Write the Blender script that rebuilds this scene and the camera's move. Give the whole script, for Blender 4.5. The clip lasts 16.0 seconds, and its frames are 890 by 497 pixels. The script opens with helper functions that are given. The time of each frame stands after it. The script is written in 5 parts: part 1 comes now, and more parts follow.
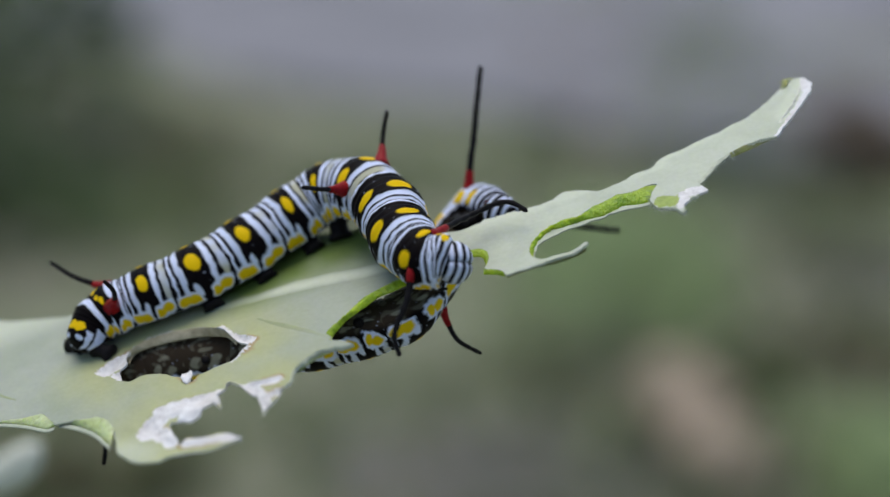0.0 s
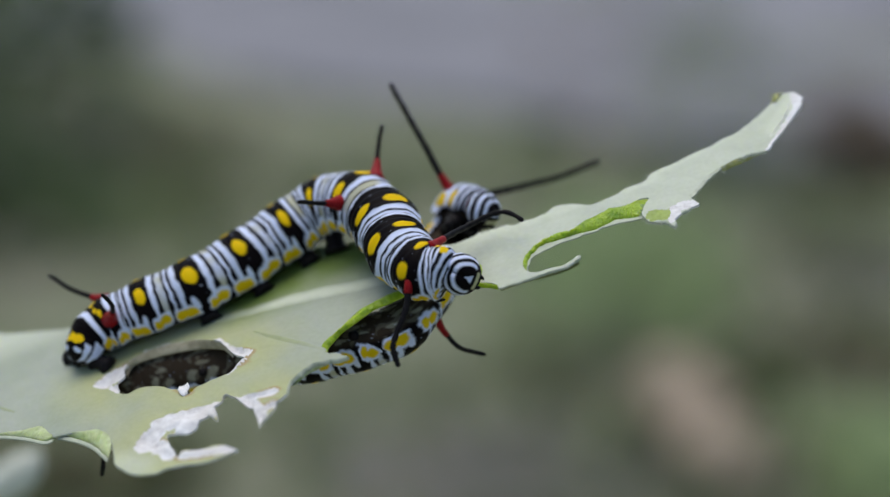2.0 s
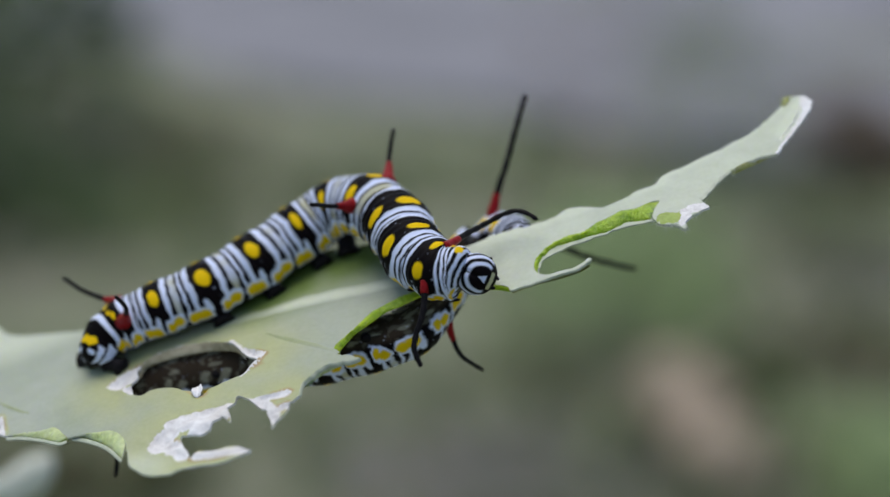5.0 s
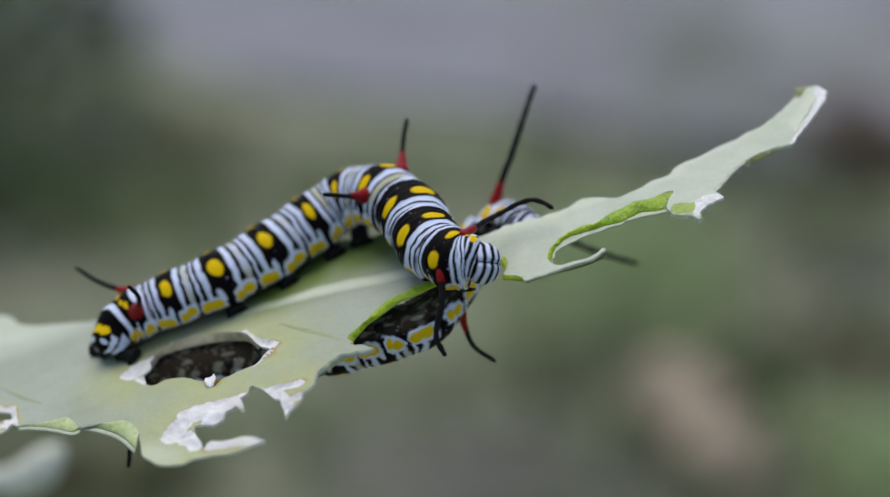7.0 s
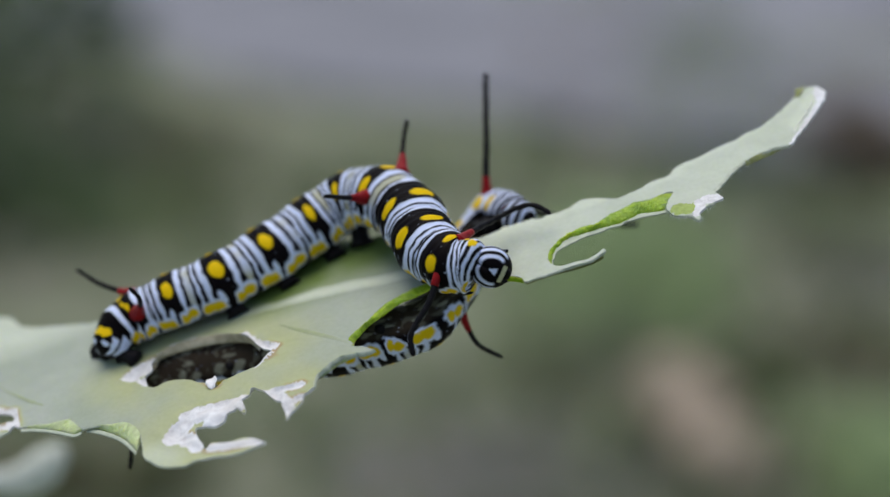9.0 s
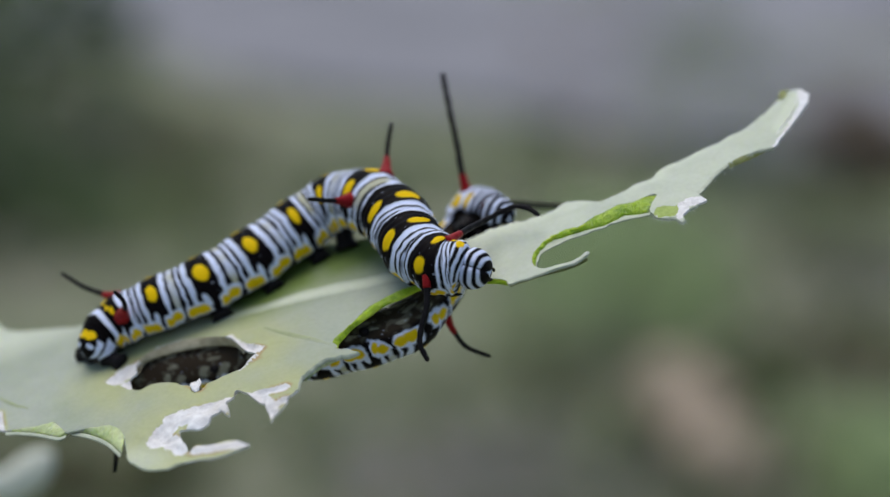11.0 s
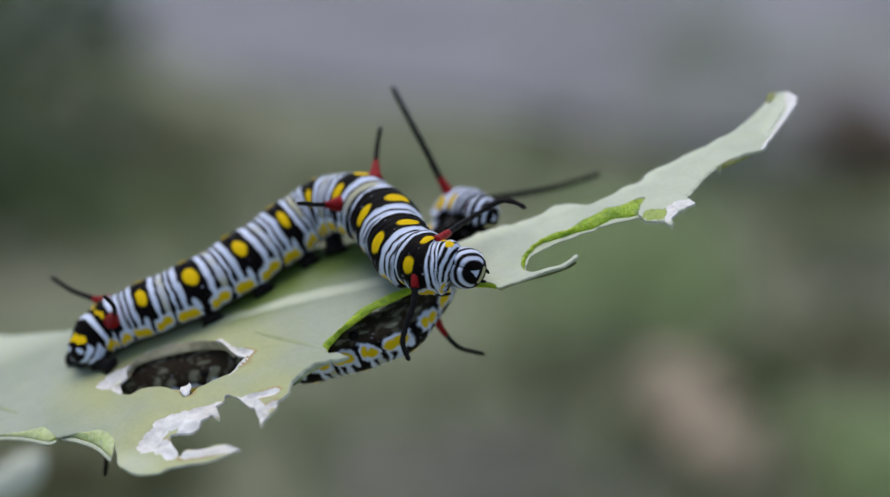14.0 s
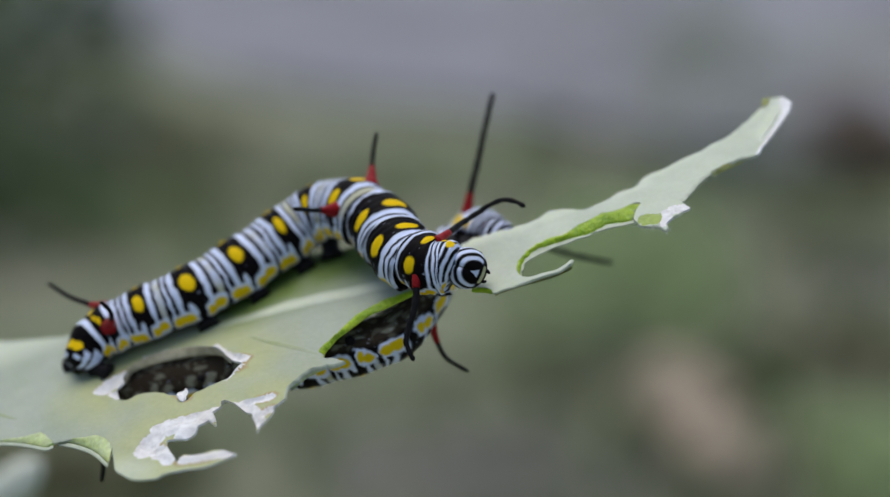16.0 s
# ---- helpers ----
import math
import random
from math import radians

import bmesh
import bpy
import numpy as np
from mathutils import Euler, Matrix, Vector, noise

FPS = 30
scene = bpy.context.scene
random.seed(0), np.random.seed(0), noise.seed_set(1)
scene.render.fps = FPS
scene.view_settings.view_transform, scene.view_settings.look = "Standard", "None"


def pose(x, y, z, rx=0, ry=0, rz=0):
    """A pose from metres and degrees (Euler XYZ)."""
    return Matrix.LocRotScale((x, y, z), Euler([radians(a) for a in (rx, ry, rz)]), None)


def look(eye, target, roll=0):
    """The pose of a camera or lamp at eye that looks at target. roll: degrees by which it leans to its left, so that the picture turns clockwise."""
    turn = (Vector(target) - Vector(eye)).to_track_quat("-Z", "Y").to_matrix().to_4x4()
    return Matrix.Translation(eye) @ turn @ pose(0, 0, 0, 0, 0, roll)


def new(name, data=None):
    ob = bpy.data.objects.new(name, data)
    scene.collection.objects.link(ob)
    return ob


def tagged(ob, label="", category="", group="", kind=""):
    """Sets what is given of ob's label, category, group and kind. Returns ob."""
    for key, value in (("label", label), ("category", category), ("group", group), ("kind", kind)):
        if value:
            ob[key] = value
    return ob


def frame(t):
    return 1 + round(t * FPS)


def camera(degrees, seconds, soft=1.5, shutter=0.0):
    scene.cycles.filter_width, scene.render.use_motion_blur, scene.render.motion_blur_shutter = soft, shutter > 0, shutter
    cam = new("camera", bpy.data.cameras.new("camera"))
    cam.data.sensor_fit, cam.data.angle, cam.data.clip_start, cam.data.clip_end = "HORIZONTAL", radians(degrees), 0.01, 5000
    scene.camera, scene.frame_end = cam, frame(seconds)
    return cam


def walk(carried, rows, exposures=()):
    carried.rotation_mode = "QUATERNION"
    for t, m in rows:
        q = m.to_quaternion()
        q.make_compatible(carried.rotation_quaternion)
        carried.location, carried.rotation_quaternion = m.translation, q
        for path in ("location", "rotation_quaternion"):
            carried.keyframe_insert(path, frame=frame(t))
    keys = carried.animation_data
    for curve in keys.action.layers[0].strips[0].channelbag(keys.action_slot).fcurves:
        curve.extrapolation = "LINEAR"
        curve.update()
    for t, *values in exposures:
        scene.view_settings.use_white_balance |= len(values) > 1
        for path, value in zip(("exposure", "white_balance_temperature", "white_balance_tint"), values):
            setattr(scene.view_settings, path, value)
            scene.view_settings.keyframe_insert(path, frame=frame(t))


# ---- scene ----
cam = camera(24.0, 16.0, soft=1.5)

# ---- scale and frames of reference ----
MM = 0.001
EYE_HEIGHT = 0.50
REACH = 0.210                      # lens to the leaf
EYE = pose(0, 0, EYE_HEIGHT, 70)   # looks 20 degrees down
BASE = EYE @ Matrix.Translation((0, 0, -REACH))   # x right, y up, z towards the lens
cam.data.dof.use_dof = True
cam.data.dof.focus_distance = 0.2025
cam.data.dof.aperture_fstop = 9.5
walk(cam, [(0.0, EYE), (16.0, EYE)], exposures=[(0.0, 0.55, 6950, 5.2), (16.0, 0.55, 6950, 5.2)])

# ---- light: an overcast garden ----
world = bpy.data.worlds.new("world")
scene.world = world
world.use_nodes = True
wn = world.node_tree.nodes
sky = wn.new("ShaderNodeTexSky")
sky.sky_type = "NISHITA"
sky.sun_disc = False
sky.sun_elevation = radians(75)
sky.sun_rotation = radians(-25)
world.node_tree.links.new(sky.outputs["Color"], wn["Background"].inputs["Color"])
wn["Background"].inputs["Strength"].default_value = 0.085
sun = new("sun", bpy.data.lights.new("sun", "SUN"))
sun.data.energy = 1.5
sun.data.angle = radians(52)
sun.data.color = (1.0, 0.97, 0.92)
sun.matrix_world = look((-0.25, 0.5, 1.7), (0, 0, 0))

# ---- materials ----


def material(name, rough=0.6, metal=0.0):
    m = bpy.data.materials.new(name)
    m.use_nodes = True
    b = m.node_tree.nodes["Principled BSDF"]
    b.inputs["Roughness"].default_value = rough
    b.inputs["Metallic"].default_value = metal
    return m, m.node_tree, b


def add(tree, kind, **values):
    nd = tree.nodes.new(kind)
    for k, v in values.items():
        nd.inputs[k].default_value = v
    return nd


def grain(tree, scale, detail=4.0, rough=0.55, where="Object"):
    co = tree.nodes.new("ShaderNodeTexCoord")
    nz = add(tree, "ShaderNodeTexNoise", Scale=scale, Detail=detail, Roughness=rough)
    tree.links.new(co.outputs[where], nz.inputs["Vector"])
    return nz.outputs["Fac"]


def ramp(tree, fac, stops):
    r = tree.nodes.new("ShaderNodeValToRGB")
    els = r.color_ramp.elements
    while len(els) < len(stops):
        els.new(0.5)
    for e, (p, c) in zip(els, stops):
        e.position, e.color = p, (*c, 1)
    tree.links.new(fac, r.inputs["Fac"])
    return r.outputs["Color"]


def mixed(tree, fac, a, b, mode="MIX"):
    x = tree.nodes.new("ShaderNodeMix")
    x.data_type, x.blend_type = "RGBA", mode
    for sock, val in ((x.inputs["Factor"], fac), (x.inputs["A"], a), (x.inputs["B"], b)):
        if isinstance(val, bpy.types.NodeSocket):
            tree.links.new(val, sock)
        else:
            sock.default_value = val if isinstance(val, float) else (*val, 1)
    return x.outputs["Result"]


def relief(tree, shader, fac, strength, distance):
    b = add(tree, "ShaderNodeBump", Strength=strength, Distance=distance)
    tree.links.new(fac, b.inputs["Height"])
    tree.links.new(b.outputs["Normal"], shader.inputs["Normal"])


def two_scale(name, dark, light, coarse, fine, rough=0.7, bump=0.3, depth=0.0005):
    m, tree, b = material(name, rough)
    c = ramp(tree, grain(tree, coarse), [(0.3, dark), (0.7, light)])
    f = grain(tree, fine, 6.0)
    c = mixed(tree, 0.35, c, ramp(tree, f, [(0.3, [v * 0.6 for v in dark]), (0.7, [min(1, v * 1.25) for v in light])]))
    tree.links.new(c, b.inputs["Base Color"])
    relief(tree, b, f, bump, depth)
    return m


def skin_material():
    m, tree, b = material("caterpillar_skin", 0.55)
    at = tree.nodes.new("ShaderNodeAttribute")
    at.attribute_name = "tint"
    f = grain(tree, 1400.0, 3.0)
    c = mixed(tree, 0.12, at.outputs["Color"], ramp(tree, grain(tree, 500.0), [(0.3, (0.35, 0.36, 0.38)), (0.7, (1, 1, 1))]), "MULTIPLY")
    tree.links.new(c, b.inputs["Base Color"])
    b.inputs["Specular IOR Level"].default_value = 0.05
    relief(tree, b, f, 0.25, 0.0001)
    return m


def leaf_material():
    m, tree, b = material("leaf_blade", 0.55)
    at = tree.nodes.new("ShaderNodeAttribute")
    at.attribute_name = "stain_and_shading"
    sep = tree.nodes.new("ShaderNodeSeparateColor")
    tree.links.new(at.outputs["Color"], sep.inputs["Color"])
    base = ramp(tree, grain(tree, 90.0, 3.0), [(0.3, (0.335, 0.375, 0.305)), (0.7, (0.415, 0.445, 0.385))])
    base = mixed(tree, sep.outputs["Green"], base, (0.585, 0.625, 0.525))
    base = mixed(tree, sep.outputs["Red"], base, (0.44, 0.455, 0.215))
    seam = tree.nodes.new("ShaderNodeMapRange")
    seam.inputs["From Min"].default_value, seam.inputs["From Max"].default_value = 0.80, 1.0
    tree.links.new(sep.outputs["Red"], seam.inputs["Value"])
    base = mixed(tree, seam.outputs["Result"], base, (0.40, 0.28, 0.15))
    # greener tissue, with the shade under the upper caterpillar painted in
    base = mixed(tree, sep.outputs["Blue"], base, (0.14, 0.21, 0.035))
    fine = grain(tree, 1900.0, 5.0)
    c = mixed(tree, 0.17, base, ramp(tree, fine, [(0.32, (0.62, 0.66, 0.54)), (0.66, (1.06, 1.06, 1.06))]), "MULTIPLY")
    tree.links.new(c, b.inputs["Base Color"])
    b.inputs["Subsurface Weight"].default_value = 0.25
    b.inputs["Subsurface Radius"].default_value = (0.5, 0.6, 0.2)
    b.inputs["Subsurface Scale"].default_value = 0.0006
    relief(tree, b, fine, 0.22, 0.00010)
    return m


def fleshy(name, *values):
    """Wet plant tissue that lets light through."""
    m = two_scale(name, *values)
    b = m.node_tree.nodes["Principled BSDF"]
    b.inputs["Subsurface Weight"].default_value = 0.7
    b.inputs["Subsurface Radius"].default_value = (0.8, 1.0, 0.3)
    b.inputs["Subsurface Scale"].default_value = 0.0012
    return m


SKIN = skin_material()
LEAF = leaf_material()
PAPER = two_scale("papery_scar", (0.70, 0.65, 0.66), (0.90, 0.905, 1.0), 260.0, 1500.0, 0.75, 0.6, 0.0003)
FLESH = fleshy("cut_flesh", (0.17, 0.33, 0.008), (0.44, 0.58, 0.03), 350.0, 1800.0, 0.4, 0.8, 0.0004)
GNAWED = fleshy("gnawed_skin", (0.25, 0.34, 0.05), (0.38, 0.47, 0.12), 300.0, 1500.0, 0.5, 0.4, 0.0002)
FOLD = fleshy("pale_underside", (0.44, 0.53, 0.24), (0.58, 0.66, 0.38), 300.0, 1500.0, 0.5, 0.4, 0.0002)
RIB = two_scale("midrib", (0.42, 0.46, 0.36), (0.50, 0.53, 0.44), 200.0, 1200.0, 0.5, 0.25, 0.0001)
LIP = two_scale("withered_lip", (0.36, 0.30, 0.19), (0.60, 0.53, 0.40), 300.0, 1500.0, 0.75, 0.5, 0.0003)
OLIVE = fleshy("olive_flesh", (0.20, 0.22, 0.05), (0.36, 0.37, 0.14), 300.0, 1500.0, 0.55, 0.5, 0.0002)
BLACK = two_scale("black_cuticle", (0.006, 0.005, 0.007), (0.014, 0.012, 0.014), 800.0, 3000.0, 0.5, 0.4, 0.0001)
BLACK.node_tree.nodes["Principled BSDF"].inputs["Specular IOR Level"].default_value = 0.09
RED = two_scale("red_cuticle", (0.20, 0.005, 0.008), (0.33, 0.012, 0.016), 900.0, 3000.0, 0.4, 0.4, 0.0001)
RED.node_tree.nodes["Principled BSDF"].inputs["Specular IOR Level"].default_value = 0.12
HAIR = two_scale("pale_fuzz", (0.6, 0.62, 0.55), (0.75, 0.76, 0.7), 300.0, 900.0, 0.8, 0.1)
STEM = two_scale("stem_bark", (0.28, 0.34, 0.20), (0.42, 0.48, 0.32), 60.0, 500.0, 0.7, 0.4)


def mesh_ob(name, bm, mat, parent=None, label="", smooth=True):
    me = bpy.data.meshes.new(name)
    bm.to_mesh(me)
    bm.free()
    return finish(name, me, mat, parent, label, smooth)


def finish(name, me, mat, parent=None, label="", smooth=True):
    me.materials.append(mat)
    if smooth:
        me.polygons.foreach_set("use_smooth", [True] * len(me.polygons))
    ob = new(name, me)
    if parent:
        ob.parent = parent
    if label:
        ob["label"] = label
    return ob


def from_arrays(name, verts, faces, mat, parent=None, label="", smooth=True, colours=None, layer="tint"):
    me = bpy.data.meshes.new(name)
    me.from_pydata([tuple(v) for v in verts], [], [tuple(f) for f in faces])
    if colours is not None:
        a = me.color_attributes.new(layer, "FLOAT_COLOR", "POINT")
        a.data.foreach_set("color", np.concatenate([colours, np.ones((len(colours), 1))], 1).astype(np.float32).ravel())
    me.update()
    return finish(name, me, mat, parent, label, smooth)


# ---- the leaf's own plane: s along it, w across it towards the lens, h out of its upper face (mm) ----
ES = np.array((math.cos(radians(20.3)), math.sin(radians(20.3)), 0.0))
EW = np.array((math.sin(radians(20.3)) * 0.5, -math.cos(radians(20.3)) * 0.5, math.cos(radians(30))))
EN = np.cross(EW, ES)
LEAF_O = np.array((-36.67, -10.65, 0.0))


def on_leaf(s, w, h=0.0):
    return (LEAF_O + ES * s + EW * w + EN * h) * MM


def wave(x, y, scale, seed):
    return noise.noise((x * scale + seed * 7.3, y * scale - seed * 3.1, seed * 1.7))


def catmull(pts, step, closed=False):
    """Points about one step apart along a smooth line through pts."""
    p = [np.array(q, float) for q in pts]
    out = []
    nseg = len(p) if closed else len(p) - 1
    for i in range(nseg):
        if closed:
            a, b, c, d = p[i - 1], p[i], p[(i + 1) % len(p)], p[(i + 2) % len(p)]
        else:
            a, b, c, d = p[max(i - 1, 0)], p[i], p[i + 1], p[min(i + 2, len(p) - 1)]
        k = max(1, int(round(np.linalg.norm(c - b) / step)))
        for j in range(k):
            t = j / k
            out.append(0.5 * ((2 * b) + (c - a) * t + (2 * a - 5 * b + 4 * c - d) * t * t + (3 * b - a - 3 * c + d) * t ** 3))
    if not closed:
        out.append(p[-1])
    return out


def ragged(line, size, seed):
    """A gnawed edge: the line pushed about by two sizes of noise."""
    return [q + size * np.array((wave(q[0], q[1], 0.9, seed) + 0.5 * wave(q[0], q[1], 3.1, seed), wave(q[0], q[1], 0.9, seed + 5) + 0.5 * wave(q[0], q[1], 3.1, seed + 5))) for q in line]


FAR_EDGE = [(-33, -25), (-24, -25), (-16.7, -20.8), (-12.4, -16.5), (-10.5, -15.3), (-9.5, -13.3), (-8.5, -12.2), (-6.0, -10.7), (-3.0, -9.2), (0.0, -7.9), (10, -6.4), (22.3, -6.5), (31, -3.5), (36.5, 1.0), (39.5, 3.2),
            (41.6, 3.5), (43.1, 3.3), (45.4, 3.6), (46.8, 4.1), (48.3, 4.1), (49.8, 3.9), (51.0, 3.3), (51.9, 3.9), (53.0, 4.5), (53.9, 5.6), (54.8, 5.6), (55.7, 5.4), (56.9, 5.5), (57.9, 5.1), (59.9, 5.2), (60.9, 4.0), (62.8, 3.5),
            (63.9, 3.4), (65.6, 3.0), (67.1, 2.9), (69.7, 2.4), (71.7, 1.7), (73.3, 0.7), (75.1, -0.8), (75.7, -1.2)]
TIP = [(75.9, -2.5), (77.0, -2.2), (77.9, -1.2), (78.0, 0.0), (78.3, 0.3), (77.7, 1.8), (76.8, 2.8), (75.9, 3.7), (74.9, 4.7), (74.0, 5.8), (73.1, 6.6), (72.0, 7.5), (70.6, 7.1), (69.4, 7.1), (68.2, 7.3), (67.2, 7.5), (65.6, 8.5), (64.7, 9.1), (63.8, 10.0), (63.0, 10.6)]
NOTCH = [(63.0, 11.2), (63.5, 12.6), (62.5, 12.6), (61.5, 13.1), (60.7, 14.0), (60.3, 14.9), (60.0, 13.9), (59.4, 13.4), (58.7, 13.0), (58.2, 12.3), (58.2, 10.9), (58.7, 9.7), (59.4, 8.7), (59.0, 8.3), (58.3, 8.2), (57.5, 8.3), (56.2, 8.1), (55.6, 7.8), (54.8, 8.0),
         (53.9, 8.2), (53.0, 8.2), (51.9, 8.7), (51.0, 9.0), (50.5, 8.7), (49.6, 8.4), (48.4, 8.7), (47.4, 9.0), (46.7, 9.6), (45.9, 10.5), (45.6, 11.6), (45.6, 12.9)]
THREAD = [(45.9, 13.4), (46.6, 14.0), (47.9, 14.4), (48.7, 14.6), (49.6, 14.5), (50.2, 14.3), (50.6, 13.9), (50.9, 14.0), (50.6, 14.5), (49.7, 14.95), (48.7, 15.0), (47.8, 14.9), (47.0, 14.75), (45.9, 14.5), (44.8, 14.3), (43.7, 14.2), (42.7, 14.3), (42.5, 13.5), (41.8, 12.5), (40.9, 11.5)]
BAY = [(41.5, 10.7), (41.8, 9.6), (41.7, 8.5), (41.1, 7.7), (39.6, 7.5), (37.3, 7.9), (35.2, 8.1), (33.3, 8.2), (32.0, 8.2), (30.5, 8.7), (29.0, 9.4), (27.9, 10.4), (26.8, 11.5), (25.8, 12.3), (24.9, 13.2), (24.6, 14.3)]
TORN = [(25.3, 15.1), (25.9, 15.5), (26.5, 16.2), (26.9, 16.6), (26.2, 16.55), (25.5, 16.4), (25.1, 16.0), (24.6, 16.1), (23.6, 15.8), (22.7, 16.1), (21.8, 16.8), (21.1, 17.3), (20.6, 18.3), (20.4, 19.1), (19.8, 19.6), (19.3, 19.8), (18.9, 21.0), (18.3, 21.7), (17.7, 21.9), (17.3, 22.8), (17.3, 21.6), (17.2, 20.4),
        (17.0, 19.2), (16.6, 18.6), (16.0, 17.2), (15.3, 16.4), (14.8, 15.9), (14.1, 16.4)]
CURL = [(13.5, 17.1), (13.5, 18.8), (12.8, 17.9), (11.9, 18.2), (11.4, 18.8), (10.2, 19.1), (8.7, 18.2), (8.7, 19.6), (9.0, 20.9), (9.2, 21.9), (10.0, 21.3), (11.0, 22.3), (12.1, 22.4), (13.2, 22.8), (14.9, 24.2), (14.3, 24.6), (13.3, 24.6), (12.3, 24.6), (11.1, 24.2), (9.8, 23.6), (8.1, 23.0)]
NEAR_EDGE = [(7.0, 23.1), (5.7, 22.6), (4.6, 21.7), (3.8, 20.7), (3.3, 19.7), (3.2, 17.7), (3.2, 16.2), (2.9, 15.0), (2.4, 14.1), (1.6, 13.2), (0.5, 12.9), (-1.0, 12.2), (-2.0, 11.9), (-2.5, 11.8), (-3.1, 10.7), (-3.9, 9.0), (-4.8, 8.7), (-6.0, 8.3), (-7.5, 7.5),
             (-8.9, 7.0), (-10.0, 6.9), (-10.9, 7.0), (-11.6, 7.4), (-12.0, 8.2), (-15, 9.2), (-20, 4), (-27, -6), (-33, -17)]
HOLE = [(4.4, 8.4), (5.2, 9.0), (6.1, 8.8), (7.2, 9.0), (8.3, 9.7), (9.3, 10.8), (10.1, 11.4), (11.2, 12.7), (11.8, 12.3), (12.8, 12.3), (14.0, 12.1), (15.1, 11.9), (16.4, 11.2), (17.1, 10.6), (16.6, 9.5), (15.8, 7.9), (15.1, 6.0), (14.0, 4.7), (12.0, 3.2), (9.6, 2.3), (7.3, 1.9), (5.5, 2.7),
        (4.9, 4.3), (4.9, 5.3), (4.1, 6.1), (4.2, 7.4)]
SMALL_HOLE = [(-12.2, 2.1), (-11.6, 2.9), (-11.0, 3.0), (-10.2, 3.8), (-10.0, 4.8), (-10.9, 5.0), (-11.6, 4.9), (-13.0, 4.0), (-13.6, 3.0), (-13.1, 1.5)]
# white dried tissue lies along these lines: s, w, s, w, half width
HOLE_SCARS = [(3.0, 5.2, 4.4, 4.4, 1.2), (3.8, 6.8, 4.2, 7.7, 0.53), (5.0, 3.4, 7.3, 2.0, 0.22), (7.3, 1.9, 9.6, 2.3, 0.19), (9.6, 2.3, 14.8, 5.4, 0.19), (14.8, 5.4, 15.6, 7.4, 0.45), (15.7, 7.7, 17.5, 9.8, 0.6), (17.1, 10.8, 15.3, 11.8, 0.26), (10.4, 11.1, 11.1, 12.4, 0.53)]
TORN_SCARS = [(6.4, 18.4, 7.8, 16.8, 1.2), (8.2, 16.4, 13.2, 17.1, 1.27), (10.0, 18.4, 12.0, 17.5, 0.9), (7.6, 19.4, 8.5, 21.1, 0.9), (9.8, 22.2, 14.6, 24.1, 0.55), (16.6, 17.7, 17.4, 21.3, 0.97), (14.7, 16.1, 16.6, 17.7, 0.38), (16.6, 17.4, 19.3, 18.0, 0.53), (18.0, 20.2, 19.1, 20.0, 0.53)]
TIP_SCARS = [(60.6, 13.9, 61.3, 12.0, 0.53), (62.0, 11.9, 62.9, 12.3, 0.75), (78.0, -0.6, 77.6, 1.2, 0.75), (77.6, 1.2, 75.0, 4.4, 0.36), (75.0, 4.4, 72.2, 7.5, 0.26), (-10.2, 3.3, -9.8, 6.6, 0.67), (-13.0, 1.0, -10.3, 3.4, 0.45), (-12.8, 4.8, -10.1, 6.4, 0.38)]
SCARS = HOLE_SCARS + TORN_SCARS + TIP_SCARS
PATCH = [(59.1, 11.9, 60.2, 12.6, 0.9)]
# thick bitten edges, each from its upper line to its lower line
NOTCH_TOP = [(59.4, 8.7), (58.3, 8.2), (57.5, 8.3), (56.2, 8.1), (55.6, 7.8), (54.8, 8.0), (53.9, 8.2), (53.0, 8.2), (51.9, 8.7), (51.0, 9.0), (50.5, 8.7), (49.6, 8.4), (48.4, 8.7), (47.4, 9.0), (46.7, 9.6), (45.9, 10.5), (45.6, 11.6), (45.6, 12.9)]
NOTCH_LOW = [(58.2, 10.3), (57.0, 10.0), (55.7, 9.3), (55.0, 9.5), (54.2, 9.6), (53.3, 9.7), (52.5, 9.5), (51.7, 9.3), (50.8, 9.2), (50.0, 9.1), (49.1, 9.0), (48.4, 8.9), (47.6, 9.2), (47.1, 9.6), (46.6, 10.1), (46.1, 11.0), (45.9, 11.7), (45.7, 12.5)]
NOTCH_SKIN = [(58.0, 10.8), (56.9, 10.5), (55.8, 10.1), (54.8, 9.95), (54.1, 9.85), (53.2, 10.05), (52.3, 9.85), (51.4, 9.95), (50.6, 9.85), (49.7, 9.75), (48.8, 9.95), (48.0, 10.05), (47.3, 10.25), (46.9, 10.35), (46.5, 10.75), (46.1, 11.6), (45.9, 12.1), (45.8, 12.6)]
BAY_TOP = [(37.0, 7.95), (35.2, 8.1), (33.3, 8.2), (32.0, 8.2), (30.5, 8.7), (29.0, 9.4), (27.9, 10.4), (26.8, 11.5), (25.8, 12.3), (24.9, 13.2), (24.6, 14.3)]
BAY_LOW = [(36.8, 8.5), (35.1, 8.8), (33.2, 9.1), (32.1, 9.3), (30.5, 9.4), (29.2, 10.1), (28.1, 10.7), (27.0, 11.3), (26.2, 12.1), (25.3, 13.1), (25.1, 13.7)]
FOLD_TOP = [(3.2, 16.2), (2.9, 15.0), (2.4, 14.1), (1.6, 13.2), (0.5, 12.9), (-1.0, 12.2), (-2.0, 11.9)]
FOLD_LOW = [(2.6, 17.8), (2.1, 16.7), (1.6, 15.5), (0.9, 14.3), (-0.1, 13.0), (-1.2, 11.8), (-2.2, 10.9)]
